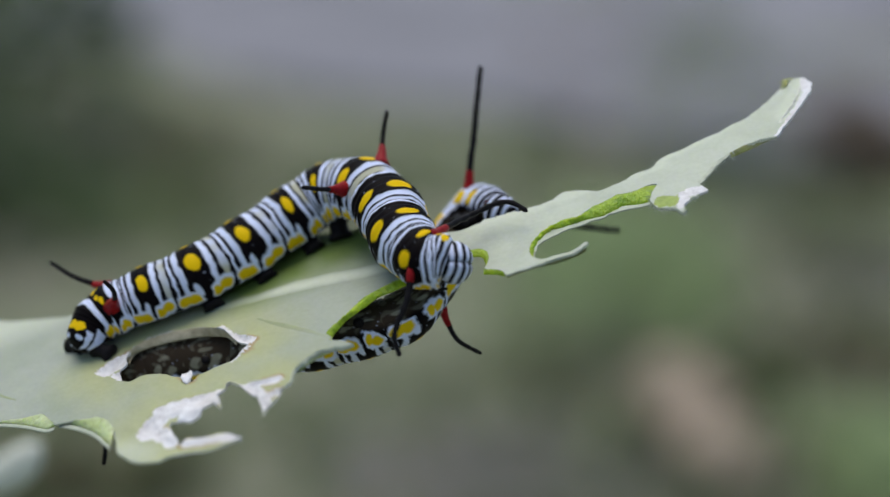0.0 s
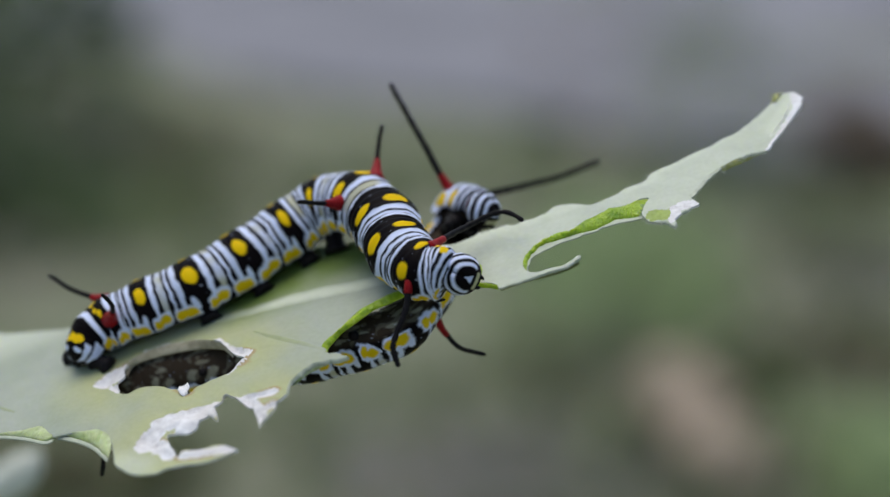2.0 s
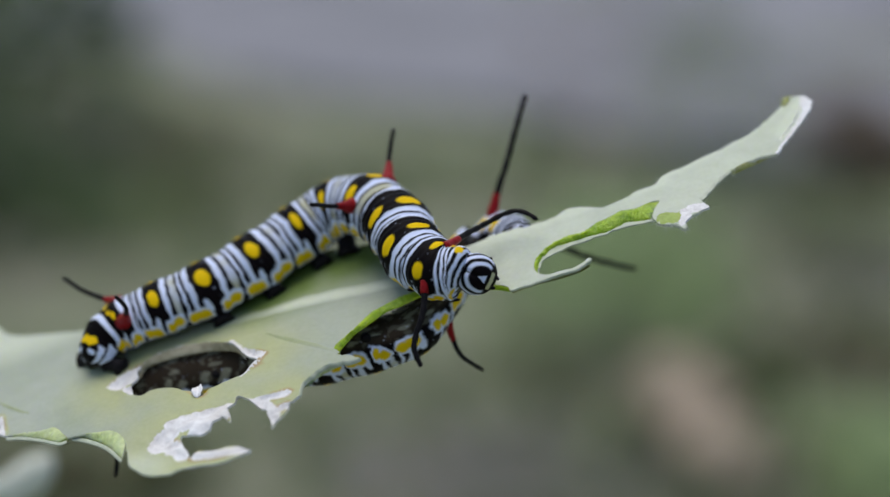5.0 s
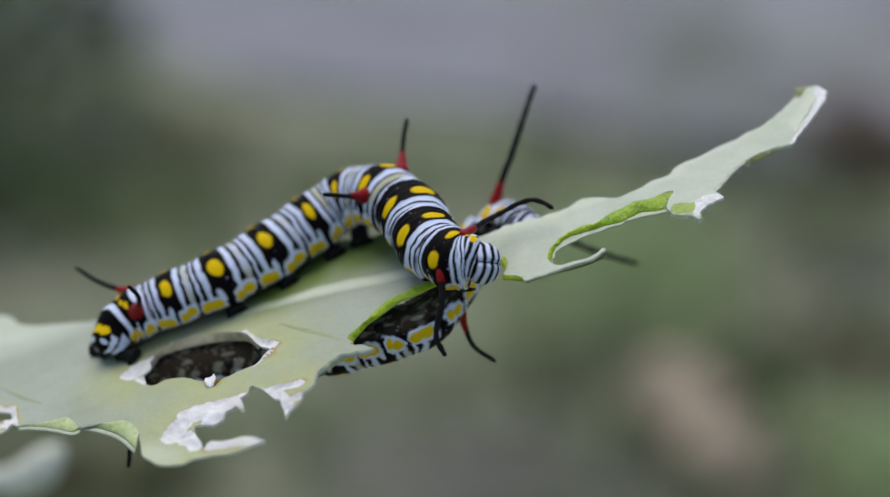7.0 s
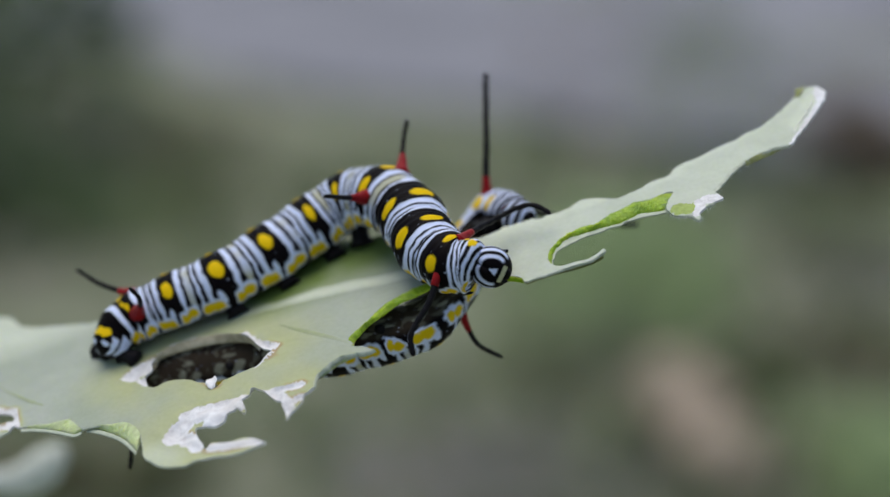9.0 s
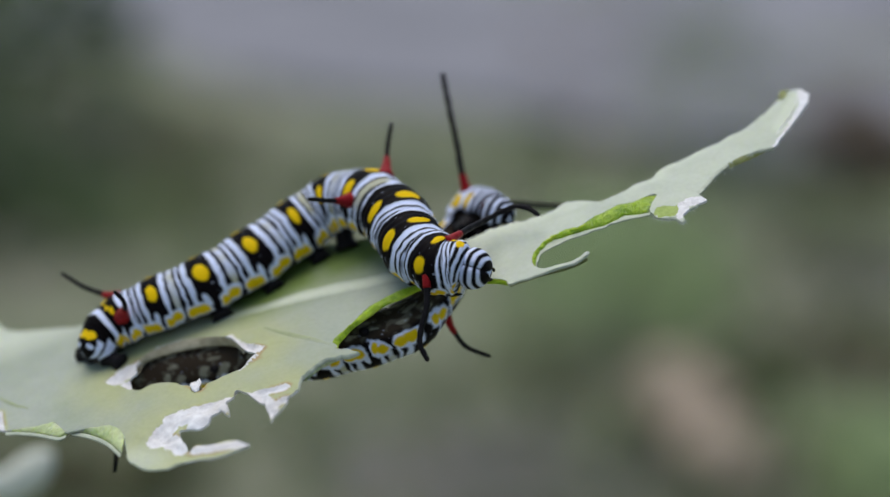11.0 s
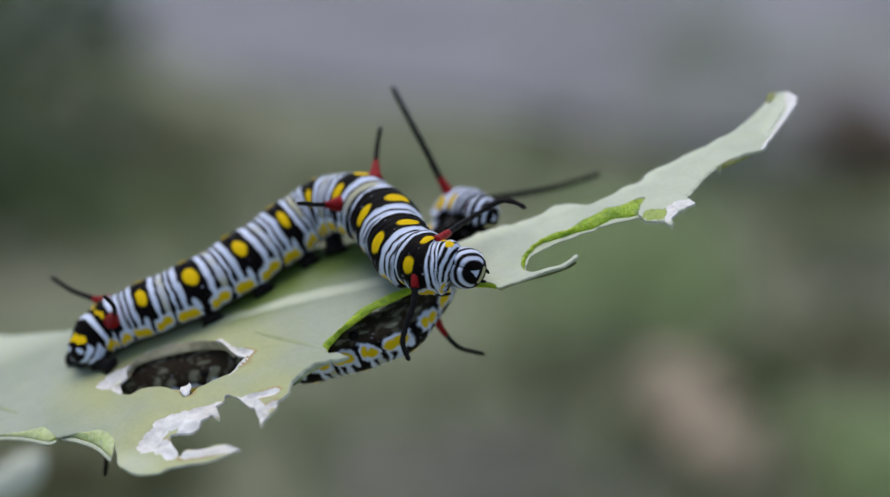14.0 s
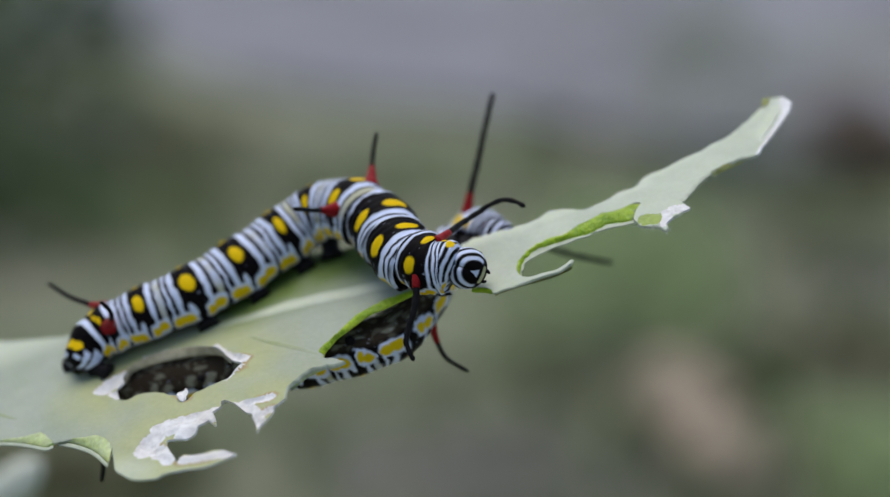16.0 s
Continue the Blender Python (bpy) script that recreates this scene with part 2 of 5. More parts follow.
SIDE_TOP = [(-2.5, 11.8), (-3.1, 10.7), (-3.9, 9.0), (-4.8, 8.7), (-6.0, 8.3), (-7.5, 7.5), (-8.9, 7.0)]
SIDE_LOW = [(-2.8, 11.1), (-3.5, 11.1), (-4.3, 10.4), (-5.2, 9.5), (-6.2, 8.6), (-7.6, 7.5), (-9.1, 6.6)]
LIP_TOP = [(4.9, 4.3), (5.5, 2.7), (7.3, 1.9), (9.6, 2.3), (12.0, 3.2), (14.0, 4.7), (15.1, 6.0), (15.8, 7.9)]
LIP_LOW = [(4.8, 4.0), (5.6, 3.2), (7.1, 3.1), (9.4, 3.5), (12.3, 4.5), (13.8, 5.4), (15.1, 6.5), (15.9, 8.05)]


def near_lines(s, w, lines):
    """How deep inside any of the fat lines a place lies; 1 on the line, 0 at its rim."""
    best = np.full(np.shape(s), -9.0)
    for a, b, c, d, r in lines:
        t = np.clip(((s - a) * (c - a) + (w - b) * (d - b)) / ((c - a) ** 2 + (d - b) ** 2), 0, 1)
        best = np.maximum(best, 1 - np.hypot(s - a - t * (c - a), w - b - t * (d - b)) / r)
    return best


def inside(px, py, ring):
    r = np.array(ring)
    x1, y1 = r[:, 0], r[:, 1]
    x2, y2 = np.roll(x1, -1), np.roll(y1, -1)
    hit = np.zeros(len(px), bool)
    for a, b, c, d in zip(x1, y1, x2, y2):
        if b != d:
            hit ^= ((b > py) != (d > py)) & (px < (c - a) * (py - b) / (d - b) + a)
    return hit


def blade_height(s, w):
    """The gentle buckle of the blade, in mm."""
    h = 0.5 * wave(s, w, 0.07, 3) + 0.12 * wave(s, w, 0.5, 4)
    h += 0.3 * max(0.0, -w - 6) / 8 if s < 0 else 0.0
    if s > 60:
        # a soft crease runs down the gnawed strip
        h += 0.14 * math.exp(-((w - 5.0 + 0.5 * (s - 66)) / 1.1) ** 2) * min((s - 60) / 8, 1.0)
    if 2 < s < 17 and w > 15:
        h -= 0.03 * (w - 15)
    return h


def pieces(cells):
    """For each cell (a row of corner numbers) the number of the connected piece it belongs to."""
    root = {}

    def top(i):
        while root.setdefault(i, i) != i:
            root[i] = root[root[i]]
            i = root[i]
        return i

    for c in cells:
        for k in c[1:]:
            root[top(int(k))] = top(int(c[0]))
    return np.array([top(int(c[0])) for c in cells])


def milkweed_leaf():
    from mathutils.geometry import delaunay_2d_cdt
    step = 0.32
    far = catmull(FAR_EDGE, step)
    outer = [a if a[0] > 42 else b for a, b in zip(ragged(far, 0.24, 1), ragged(far, 0.06, 1))] + ragged(catmull(TIP, step), 0.18, 2) + ragged(catmull(NOTCH, step), 0.16, 3) + ragged(catmull(THREAD, 0.2), 0.11, 3) + ragged(catmull(BAY, step), 0.06, 4) \
        + ragged(catmull(TORN, step), 0.16, 5) + ragged(catmull(CURL, step), 0.14, 5) + ragged(catmull(NEAR_EDGE, step), 0.08, 6)
    rings = [outer, ragged(catmull(HOLE, step, True), 0.12, 7), ragged(catmull(SMALL_HOLE, step, True), 0.12, 8)]
    pts, edges = [], []
    for ring in rings:
        k = len(pts)
        pts += [tuple(q) for q in ring]
        edges += [(k + i, k + (i + 1) % len(ring)) for i in range(len(ring))]
    gs, gw = np.meshgrid(np.arange(-33, 79, 0.62), np.arange(-26, 26, 0.62))
    gs, gw = gs.ravel() + np.random.uniform(-0.15, 0.15, gs.size), gw.ravel() + np.random.uniform(-0.15, 0.15, gs.size)
    keep = inside(gs, gw, outer) & (near_lines(gs, gw, SCARS + PATCH) < -0.9)
    hs, hw = np.meshgrid(np.arange(-33, 79, 0.24), np.arange(-26, 26, 0.24))
    hs, hw = hs.ravel() + np.random.uniform(-0.07, 0.07, hs.size), hw.ravel() + np.random.uniform(-0.07, 0.07, hs.size)
    dense = near_lines(hs, hw, SCARS + PATCH) >= -0.9
    hs, hw = hs[dense], hw[dense]
    dense = inside(hs, hw, outer)
    pts += list(zip(hs[dense].tolist(), hw[dense].tolist()))
    pts += list(zip(gs[keep].tolist(), gw[keep].tolist()))
    vv, _, tris, *_ = delaunay_2d_cdt([Vector(p) for p in pts], edges, [], 0, 1e-5)
    vv = np.array([(v.x, v.y) for v in vv])
    tris = np.array([t for t in tris if len(t) == 3])
    cen = vv[tris].mean(1)
    ok = inside(cen[:, 0], cen[:, 1], outer)
    for ring in rings[1:]:
        ok &= ~inside(cen[:, 0], cen[:, 1], ring)
    tris, cen = tris[ok], cen[ok]
    area = np.cross(vv[tris[:, 1]] - vv[tris[:, 0]], vv[tris[:, 2]] - vv[tris[:, 0]])
    tris[area > 0] = tris[area > 0][:, ::-1]
    s, w = vv[:, 0], vv[:, 1]
    scar = near_lines(s, w, SCARS) + np.array([0.25 * wave(a, b, 1.3, 9) for a, b in vv])
    is_scar = (near_lines(cen[:, 0], cen[:, 1], SCARS) + np.array([0.25 * wave(a, b, 1.3, 9) for a, b in cen])) > 0
    is_flesh = ~is_scar & (near_lines(cen[:, 0], cen[:, 1], PATCH) + np.array([0.3 * wave(a, b, 1.6, 10) for a, b in cen]) > 0)
    crumple = np.array([0.85 * wave(a, b, 0.36, 11) + 0.15 * wave(a, b, 1.1, 12) for a, b in vv])
    mid = np.array([blade_height(a, b) for a, b in vv]) + np.clip(scar * 1.5, 0, 1) * crumple * np.where((s > 56) | ((s > 21) & (s < 28)), 0.25, 0.9)
    thick = np.where(s > 56, 0.13, 0.18)
    thick = np.where((s > 42) & (s < 52) & (w > 13), 0.10, thick)
    thick -= 0.09 * np.clip((22 - s) / 3, 0, 1) * np.clip((w - 2) / 3, 0, 1)
    thick = np.where(scar > 0, 0.10, thick)
    up = np.array([on_leaf(a, b, h + 0.22) for a, b, h in zip(s, w, mid)])
    down = np.array([on_leaf(a, b, h + 0.22 - 2 * t) for a, b, h, t in zip(s, w, mid, thick)])
    # marks and shading put into the colour: yellowing round the wounds (red), pale bloom towards the tip and lit far
    # edges (green), greener tissue and shade under the upper body (blue)

    def stains_and_shading(s, w):
        hurt = near_lines(s, w, [(a, b, c, d, r + 6.5) for a, b, c, d, r in HOLE_SCARS + TORN_SCARS])
        ring = near_lines(s, w, [(a, b, c, d, r + 0.5) for a, b, c, d, r in SCARS if a < 24])
        mottled = np.array([0.5 + 0.8 * wave(a, b, 0.28, 14) for a, b in zip(s, w)])
        out = np.zeros((len(s), 3))
        out[:, 0] = np.clip(hurt * 1.3, 0, 1) * np.clip(mottled + 0.45, 0, 1) * 0.78
        out[:, 0] = np.maximum(out[:, 0], np.clip(ring * 4, 0, 1) * np.clip(mottled + 0.3, 0, 1) * 0.98)
        # bloom towards the tip; far edges whitened, the light on their curl painted in
        out[:, 1] = np.clip((s - 30) / 15, 0, 1) * (0.52 + 0.25 * mottled) + 0.6 * np.clip(near_lines(s, w, [(42, 2.8, 48, 3.4, 2.2), (48, 3.2, 60, 4.6, 1.7), (61, 3.2, 68, 2.0, 1.6), (68, 2.0, 76, -2.0, 1.6), (74, 4.4, 78.5, -1, 1.3)]) * 1.6, 0, 1) + np.clip((-w - 6) / 4, 0, 1) * (s < 4) * 0.9
        out[:, 1] += np.clip(near_lines(s, w, [(2.5, 19.5, 9.5, 24.3, 3.0)]) * 1.5, 0, 1) * 0.9
        # dark green laid under the arched body: part tissue, part painted shade
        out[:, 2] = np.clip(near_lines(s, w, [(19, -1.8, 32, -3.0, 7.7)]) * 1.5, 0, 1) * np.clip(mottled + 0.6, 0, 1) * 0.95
        return out

    stain_and_shading = stains_and_shading(s, w)

    def sheet(name, mask, mat, label):
        t = tris[mask]
        used, inv = np.unique(t, return_inverse=True)
        t = inv.reshape(t.shape)
        k = len(used)
        v = np.concatenate([up[used], down[used]])
        f = [tuple(q) for q in t] + [tuple(q[::-1] + k) for q in t]
        return from_arrays(name, v, f, mat, leaf, label, True, np.concatenate([stain_and_shading[used]] * 2), "stain_and_shading")

    leaf = new("milkweed_leaf")
    tagged(leaf, "pale green thick milkweed leaf, gnawed ragged with papery torn holes", "leaf")
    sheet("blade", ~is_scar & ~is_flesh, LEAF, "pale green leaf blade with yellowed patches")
    sheet("gnawed_patch", is_flesh, GNAWED, "fresh green patch with the skin gnawed off")
    group = pieces(tris[is_scar])
    for g in sorted(set(group)):
        pick = np.zeros(len(tris), bool)
        pick[np.flatnonzero(is_scar)[group == g]] = True
        if pick.sum() > 6:
            sheet("papery_scar", pick, PAPER, "white dried papery torn tissue")
    # rims: the open edges of the sheet, fleshy green where gnawed fresh, papery at the scars
    count = {}
    for tri in tris:
        for a, b in ((tri[0], tri[1]), (tri[1], tri[2]), (tri[2], tri[0])):
            count[(a, b)] = count.get((a, b), 0) + 1
    rim = [(a, b) for a, b in count if (b, a) not in count]
    out = np.zeros((len(vv), 2))
    for a, b in rim:
        d = vv[b] - vv[a]
        out[a] += (-d[1], d[0])
        out[b] += (-d[1], d[0])
    out /= np.maximum(np.linalg.norm(out, axis=1), 1e-9)[:, None]

    def kind_of(i):
        if scar[i] > 0 or (2 < s[i] < 19 and 1 < w[i] < 13.2) or (8.3 < s[i] < 20.2 and w[i] > 15.5) or (s[i] > 72 and w[i] > -0.5):
            return "dry_edge"
        return "rim"

    def fresh(i):
        return (44 < s[i] < 60 and 7 < w[i] < 13.2) or (24 < s[i] < 43.5 and 6.5 < w[i] < 14.6)

    look_of = {"dry_edge": (PAPER, "white dried edge", 0.0), "rim": (RIB, "pale rounded leaf rim", 0.5)}
    kinds = [kind_of(a) for a, b in rim]
    for name, (mat, label, slant) in look_of.items():
        chosen = [e for e, k in zip(rim, kinds) if k == name]
        group = pieces(chosen)
        for g in sorted(set(group)):
            v, f = [], []
            for (a, b), own in zip(chosen, group):
                if own == g:
                    k = len(v)
                    foot = [down[i] + (ES * out[i][0] + EW * out[i][1]) * slant * 2 * thick[i] * (0.0 if fresh(i) else 1.0) * (1 + 0.8 * wave(vv[i][0], vv[i][1], 1.6, 17)) * MM - EN * 0.03 * MM for i in (a, b)]
                    half = [(up[i] * 0.55 + q * 0.45) + (ES * out[i][0] + EW * out[i][1]) * 0.10 * slant * MM + EN * 0.05 * slant * MM for i, q in zip((a, b), foot)]
                    v += [up[a], up[b], half[1], half[0], foot[1], foot[0]]
                    f += [(k, k + 3, k + 2, k + 1), (k + 3, k + 5, k + 4, k + 2)]
            from_arrays(name, v, f, mat, leaf, label, False)
    # the leaf is thick: bitten fresh it shows a fleshy face, old bites have curled
    bitten(leaf, "cut_edge", NOTCH_TOP, NOTCH_LOW, -0.25, FLESH, "fresh green gnawed edge", 0.30)
    bitten(leaf, "lower_skin", NOTCH_LOW, NOTCH_SKIN, -0.27, RIB, "pale lower skin left under the gnawed edge", 0.05, -0.25)
    bitten(leaf, "cut_edge", BAY_TOP, BAY_LOW, -0.2, FLESH, "fresh green gnawed edge", 0.25, None, 0.15)
    bitten(leaf, "cut_edge", [(41.3, 11.2), (41.8, 9.6), (41.7, 8.5), (41.1, 7.7), (40.3, 7.5)], [(41.1, 11.2), (41.3, 9.8), (41.1, 9.0), (40.6, 8.5), (40.0, 8.3)], -0.25, FLESH, "fresh green gnawed edge", 0.1)
    bitten(leaf, "cut_edge", [(42.6, 13.5), (42.2, 13.0), (41.8, 12.5), (40.9, 11.5)], [(42.5, 13.8), (42.1, 13.3), (41.6, 12.8), (40.7, 12.1)], -0.25, FLESH, "fresh green gnawed edge", 0.08)
    bitten(leaf, "olive_edge", [(50.6, 14.6), (49.7, 14.9), (48.7, 14.95), (47.8, 14.9), (47.0, 14.75), (45.9, 14.5), (44.8, 14.3), (43.7, 14.2), (42.7, 14.3)],
           [(50.5, 14.1), (49.7, 14.4), (48.6, 14.6), (47.8, 14.6), (46.9, 14.5), (45.8, 14.4), (44.7, 14.3), (43.6, 14.2), (42.7, 14.2)], -0.25, OLIVE, "dried olive bitten edge", 0.05, None, 0.05)
    bitten(leaf, "olive_edge", [(71.9, 7.2), (70.6, 7.1), (69.4, 7.1), (68.2, 7.3), (67.2, 7.5)], [(71.6, 6.9), (70.6, 7.2), (69.5, 7.4), (68.3, 7.5), (67.3, 7.7)], -0.25, OLIVE, "dried olive bitten edge", 0.08, None, 0.05)
    bitten(leaf, "lower_skin", [(67.2, 7.5), (65.6, 8.5), (64.7, 9.1), (63.8, 10.0), (63.0, 10.6)], [(67.3, 7.7), (65.7, 8.8), (64.9, 9.5), (64.0, 10.4), (63.1, 11.0)], 0.1, RIB, "pale margin of the leaf's tip", 0.05)
    bitten(leaf, "olive_edge", [(24.9, 15.7), (23.6, 15.8), (22.7, 16.1), (21.8, 16.8), (21.1, 17.3)], [(25.0, 15.6), (24.4, 15.8), (23.2, 16.0), (22.2, 16.5), (21.3, 16.6)], -0.25, FOLD, "dull green bitten edge", 0.06, None, 0.0)
    bitten(leaf, "olive_edge", [(75.2, -0.9), (75.7, -1.6), (75.9, -2.4), (76.5, -2.4)], [(75.7, -0.7), (76.2, -1.3), (76.4, -1.9), (76.9, -2.0)], 0.35, OLIVE, "dried olive corner of the tip", 0.1, None, 0.1)
    bitten(leaf, "lower_skin", [(76.9, 0.4), (76.0, 1.9), (75.0, 3.2), (74.0, 4.3), (73.0, 5.4)], [(77.1, 0.6), (76.2, 2.1), (75.2, 3.4), (74.2, 4.5), (73.2, 5.6)], 0.2, HAIR, "cream crease along the tip's fold", 0.2)
    bitten(leaf, "folded_edge", FOLD_TOP, FOLD_LOW, -0.25, FOLD, "pale green underside turned up at the edge", 0.2, None, 0.2)
    bitten(leaf, "lower_skin", [(a, b + 0.5) for a, b in FOLD_LOW], [(a - 0.15, b + 1.0) for a, b in FOLD_LOW], 0.0, RIB, "pale margin of the turned edge", 0.05, 0.05)
    bitten(leaf, "folded_edge", SIDE_TOP, SIDE_LOW, -0.25, FOLD, "pale green underside turned up at the edge", 0.15, None, 0.2)
    bitten(leaf, "lower_skin", [(a, b + 0.5) for a, b in SIDE_LOW], [(a - 0.1, b + 0.9) for a, b in SIDE_LOW], 0.0, RIB, "pale margin of the turned edge", 0.05, 0.05)
    bitten(leaf, "rolled_lip", LIP_TOP, LIP_LOW, -0.25, LIP, "brownish rolled lip of the hole", 0.1, None, -0.3)
    # a dry scrap hangs on the hole's near edge
    v, f = [], []
    for layer in (0.0, -0.08):
        for i in range(5):
            for j in range(18):
                a = 2 * math.pi * j / 18
                r = i / 4 * (1 + 0.45 * wave(math.cos(a) * 2, math.sin(a) * 2, 1.0, 33))
                q = (10.8 + 0.55 * r * math.cos(a), 12.0 + 1.0 * r * math.sin(a))
                v.append(on_leaf(*q, 0.45 + 0.35 * wave(q[0], q[1], 1.4, 34) + 0.2 * r * math.cos(2 * a) + layer))
    for k in (0, 90):
        f += [(k + 18 * i + j, k + 18 * i + (j + 1) % 18, k + 18 * i + 18 + (j + 1) % 18, k + 18 * i + 18 + j) for i in range(4) for j in range(18)]
    f += [(72 + j, 72 + (j + 1) % 18, 162 + (j + 1) % 18, 162 + j) for j in range(18)]
    from_arrays("papery_scrap", v, f, PAPER, leaf, "small dried scrap of leaf skin")
    # fine pale hairs along the gnawed rims
    rnd = random.Random(9)
    hv, hf = [], []
    far_side = [e for e, k in zip(rim, kinds) if s[e[0]] > 58 and w[e[0]] > 4 and k != "dry_edge"]
    for n in range(900):
        a, b = rnd.choice(far_side)
        root = np.array(up[a]) * 0.5 + np.array(down[a]) * 0.5
        way = (ES * out[a][0] + EW * out[a][1]) * rnd.uniform(0.3, 1) + EN * rnd.uniform(-0.9, 0.5) + ES * rnd.uniform(-0.6, 0.6)
        ln, k = rnd.uniform(0.25, 0.8) * (1.25 if rnd.random() < 0.06 else 1), len(hv)
        hv += [root + ES * 0.017 * MM, root - ES * 0.017 * MM, root + EN * 0.022 * MM, root + way * ln * MM]
        hf += [(k, k + 1, k + 3), (k + 1, k + 2, k + 3), (k + 2, k, k + 3)]
    tagged(from_arrays("fuzz", hv, hf, HAIR, leaf, "fine pale hairs", False), kind="stuff")
    # midrib and side veins stand a little proud of the upper face
    lines = [("midrib", [(12, 0.6), (17.5, 1.9), (22.9, 3.0), (27.5, 4.1), (33.8, 5.5)], 1.15), ("vein", [(14.2, 1.0), (15.0, 2.0), (17.3, 4.7), (19.6, 7.7), (24.0, 13.0), (25.0, 14.6)], 0.42),
             ("vein", [(-13, -4.5), (-8.4, 2.3), (-6.0, 5.4), (-2.7, 10.2)], 0.26)]
    for name, pts_, r in lines:
        ridge(name, catmull(pts_, 0.5), r, leaf, stains_and_shading)
    return leaf


def ridge(name, p, r, parent, stains_and_shading):
    """A low rounded rib that follows the blade and pales (midrib) or greens (side vein) towards its crest."""
    v, f, place, crest = [], [], [], []
    n = len(p)
    for i, q in enumerate(p):
        d = p[min(i + 1, n - 1)] - p[max(i - 1, 0)]
        d = d / np.linalg.norm(d)
        side = np.array((-d[1], d[0]))
        fade = min(1.0, i / (0.4 * n), 1.0 if name == "midrib" else (n - 1 - i) / (0.4 * n))
        for a in (-1, -0.7, -0.35, 0, 0.35, 0.7, 1):
            z = q + side * a * r * (0.5 + 0.5 * fade)
            v.append(on_leaf(z[0], z[1], blade_height(*z) + 0.222 - 0.09 * min(max((22 - z[0]) / 3, 0), 1) * min(max((z[1] - 2) / 3, 0), 1) + ((0.06 * r) if name == "midrib" else 0.05 + 0.10 * r) * fade * (1 - a * a)))
            place.append(z)
            crest.append((1 - a * a) ** 0.7 * fade)
        if i:
            k = 7 * i
            f += [(k - 7 + j, k + j, k + j + 1, k - 6 + j) for j in range(6)]
    place, crest = np.array(place), np.array(crest)[:, None]
    aim = np.array((0.0, 1.0, 0.0)) if name == "midrib" else np.array((0.45, 0.0, 0.38))
    tone = stains_and_shading(place[:, 0], place[:, 1])
    return from_arrays(name, v, f, LEAF, parent, "", True, tone * (1 - crest) + aim * crest, "stain_and_shading")


def evenly(pts, n):
    """n places evenly spread along the smooth line through pts."""
    q = np.array(catmull(pts, 0.08))
    d = np.concatenate([[0], np.cumsum(np.linalg.norm(np.diff(q, axis=0), axis=1))])
    t = np.linspace(0, d[-1], n)
    return np.stack([np.interp(t, d, q[:, 0]), np.interp(t, d, q[:, 1])], 1)


def bitten(parent, name, top, low, depth, mat, label, bulge, start=None, lift=0.0):
    """A bumpy band from the upper face's edge down to a lower line, closed behind."""
    n, m = 12 * len(top), 7
    a, b = evenly(top, n), evenly(low, n) + np.array((0, 1.74 * lift))
    depth += lift
    v, f = [], []
    for i in range(n):
        ends = math.sin(math.pi * i / (n - 1)) ** 0.4
        ha = blade_height(*a[i]) + 0.225 if start is None else start
        for j in range(m):
            t = j / (m - 1)
            q = a[i] * (1 - t) + b[i] * t
            bump = bulge * math.sin(math.pi * t) * ends * (0.8 + 0.7 * wave(i * 0.11, j * 0.5, 1.0, 23) + 0.5 * wave(i * 0.4, j * 0.9, 1.0, 24))
            jag = (0.16 * wave(q[0], q[1], 1.9, 25) + 0.10 * wave(q[0], q[1], 5.0, 26)) * (t if j == m - 1 else 0.5) * ends
            v.append(on_leaf(q[0] + jag, q[1] + jag, ha * (1 - t) + depth * t + bump))
        v.append(on_leaf(b[i][0], b[i][1], depth - 0.10))
        v.append(on_leaf(a[i][0], a[i][1], min(ha, depth) - 0.12))
    k = m + 2
    for i in range(n - 1):
        for j in range(k - 1):
            f.append((i * k + j, i * k + j + 1, (i + 1) * k + j + 1, (i + 1) * k + j))
    return from_arrays(name, v, f, mat, parent, label)


# ---- caterpillars ----
INK = np.array((0.0045, 0.003, 0.004))
BELLY = np.array((0.045, 0.032, 0.022))
CHALK = np.array((0.70, 0.76, 1.0))
CREAM = np.array((0.50, 0.49, 0.38))
YOLK = np.array((0.84, 0.55, 0.008))


def band(x, a, b, soft=0.014):
    return np.clip((x - a) / soft + 0.5, 0, 1) * np.clip((b - x) / soft + 0.5, 0, 1)


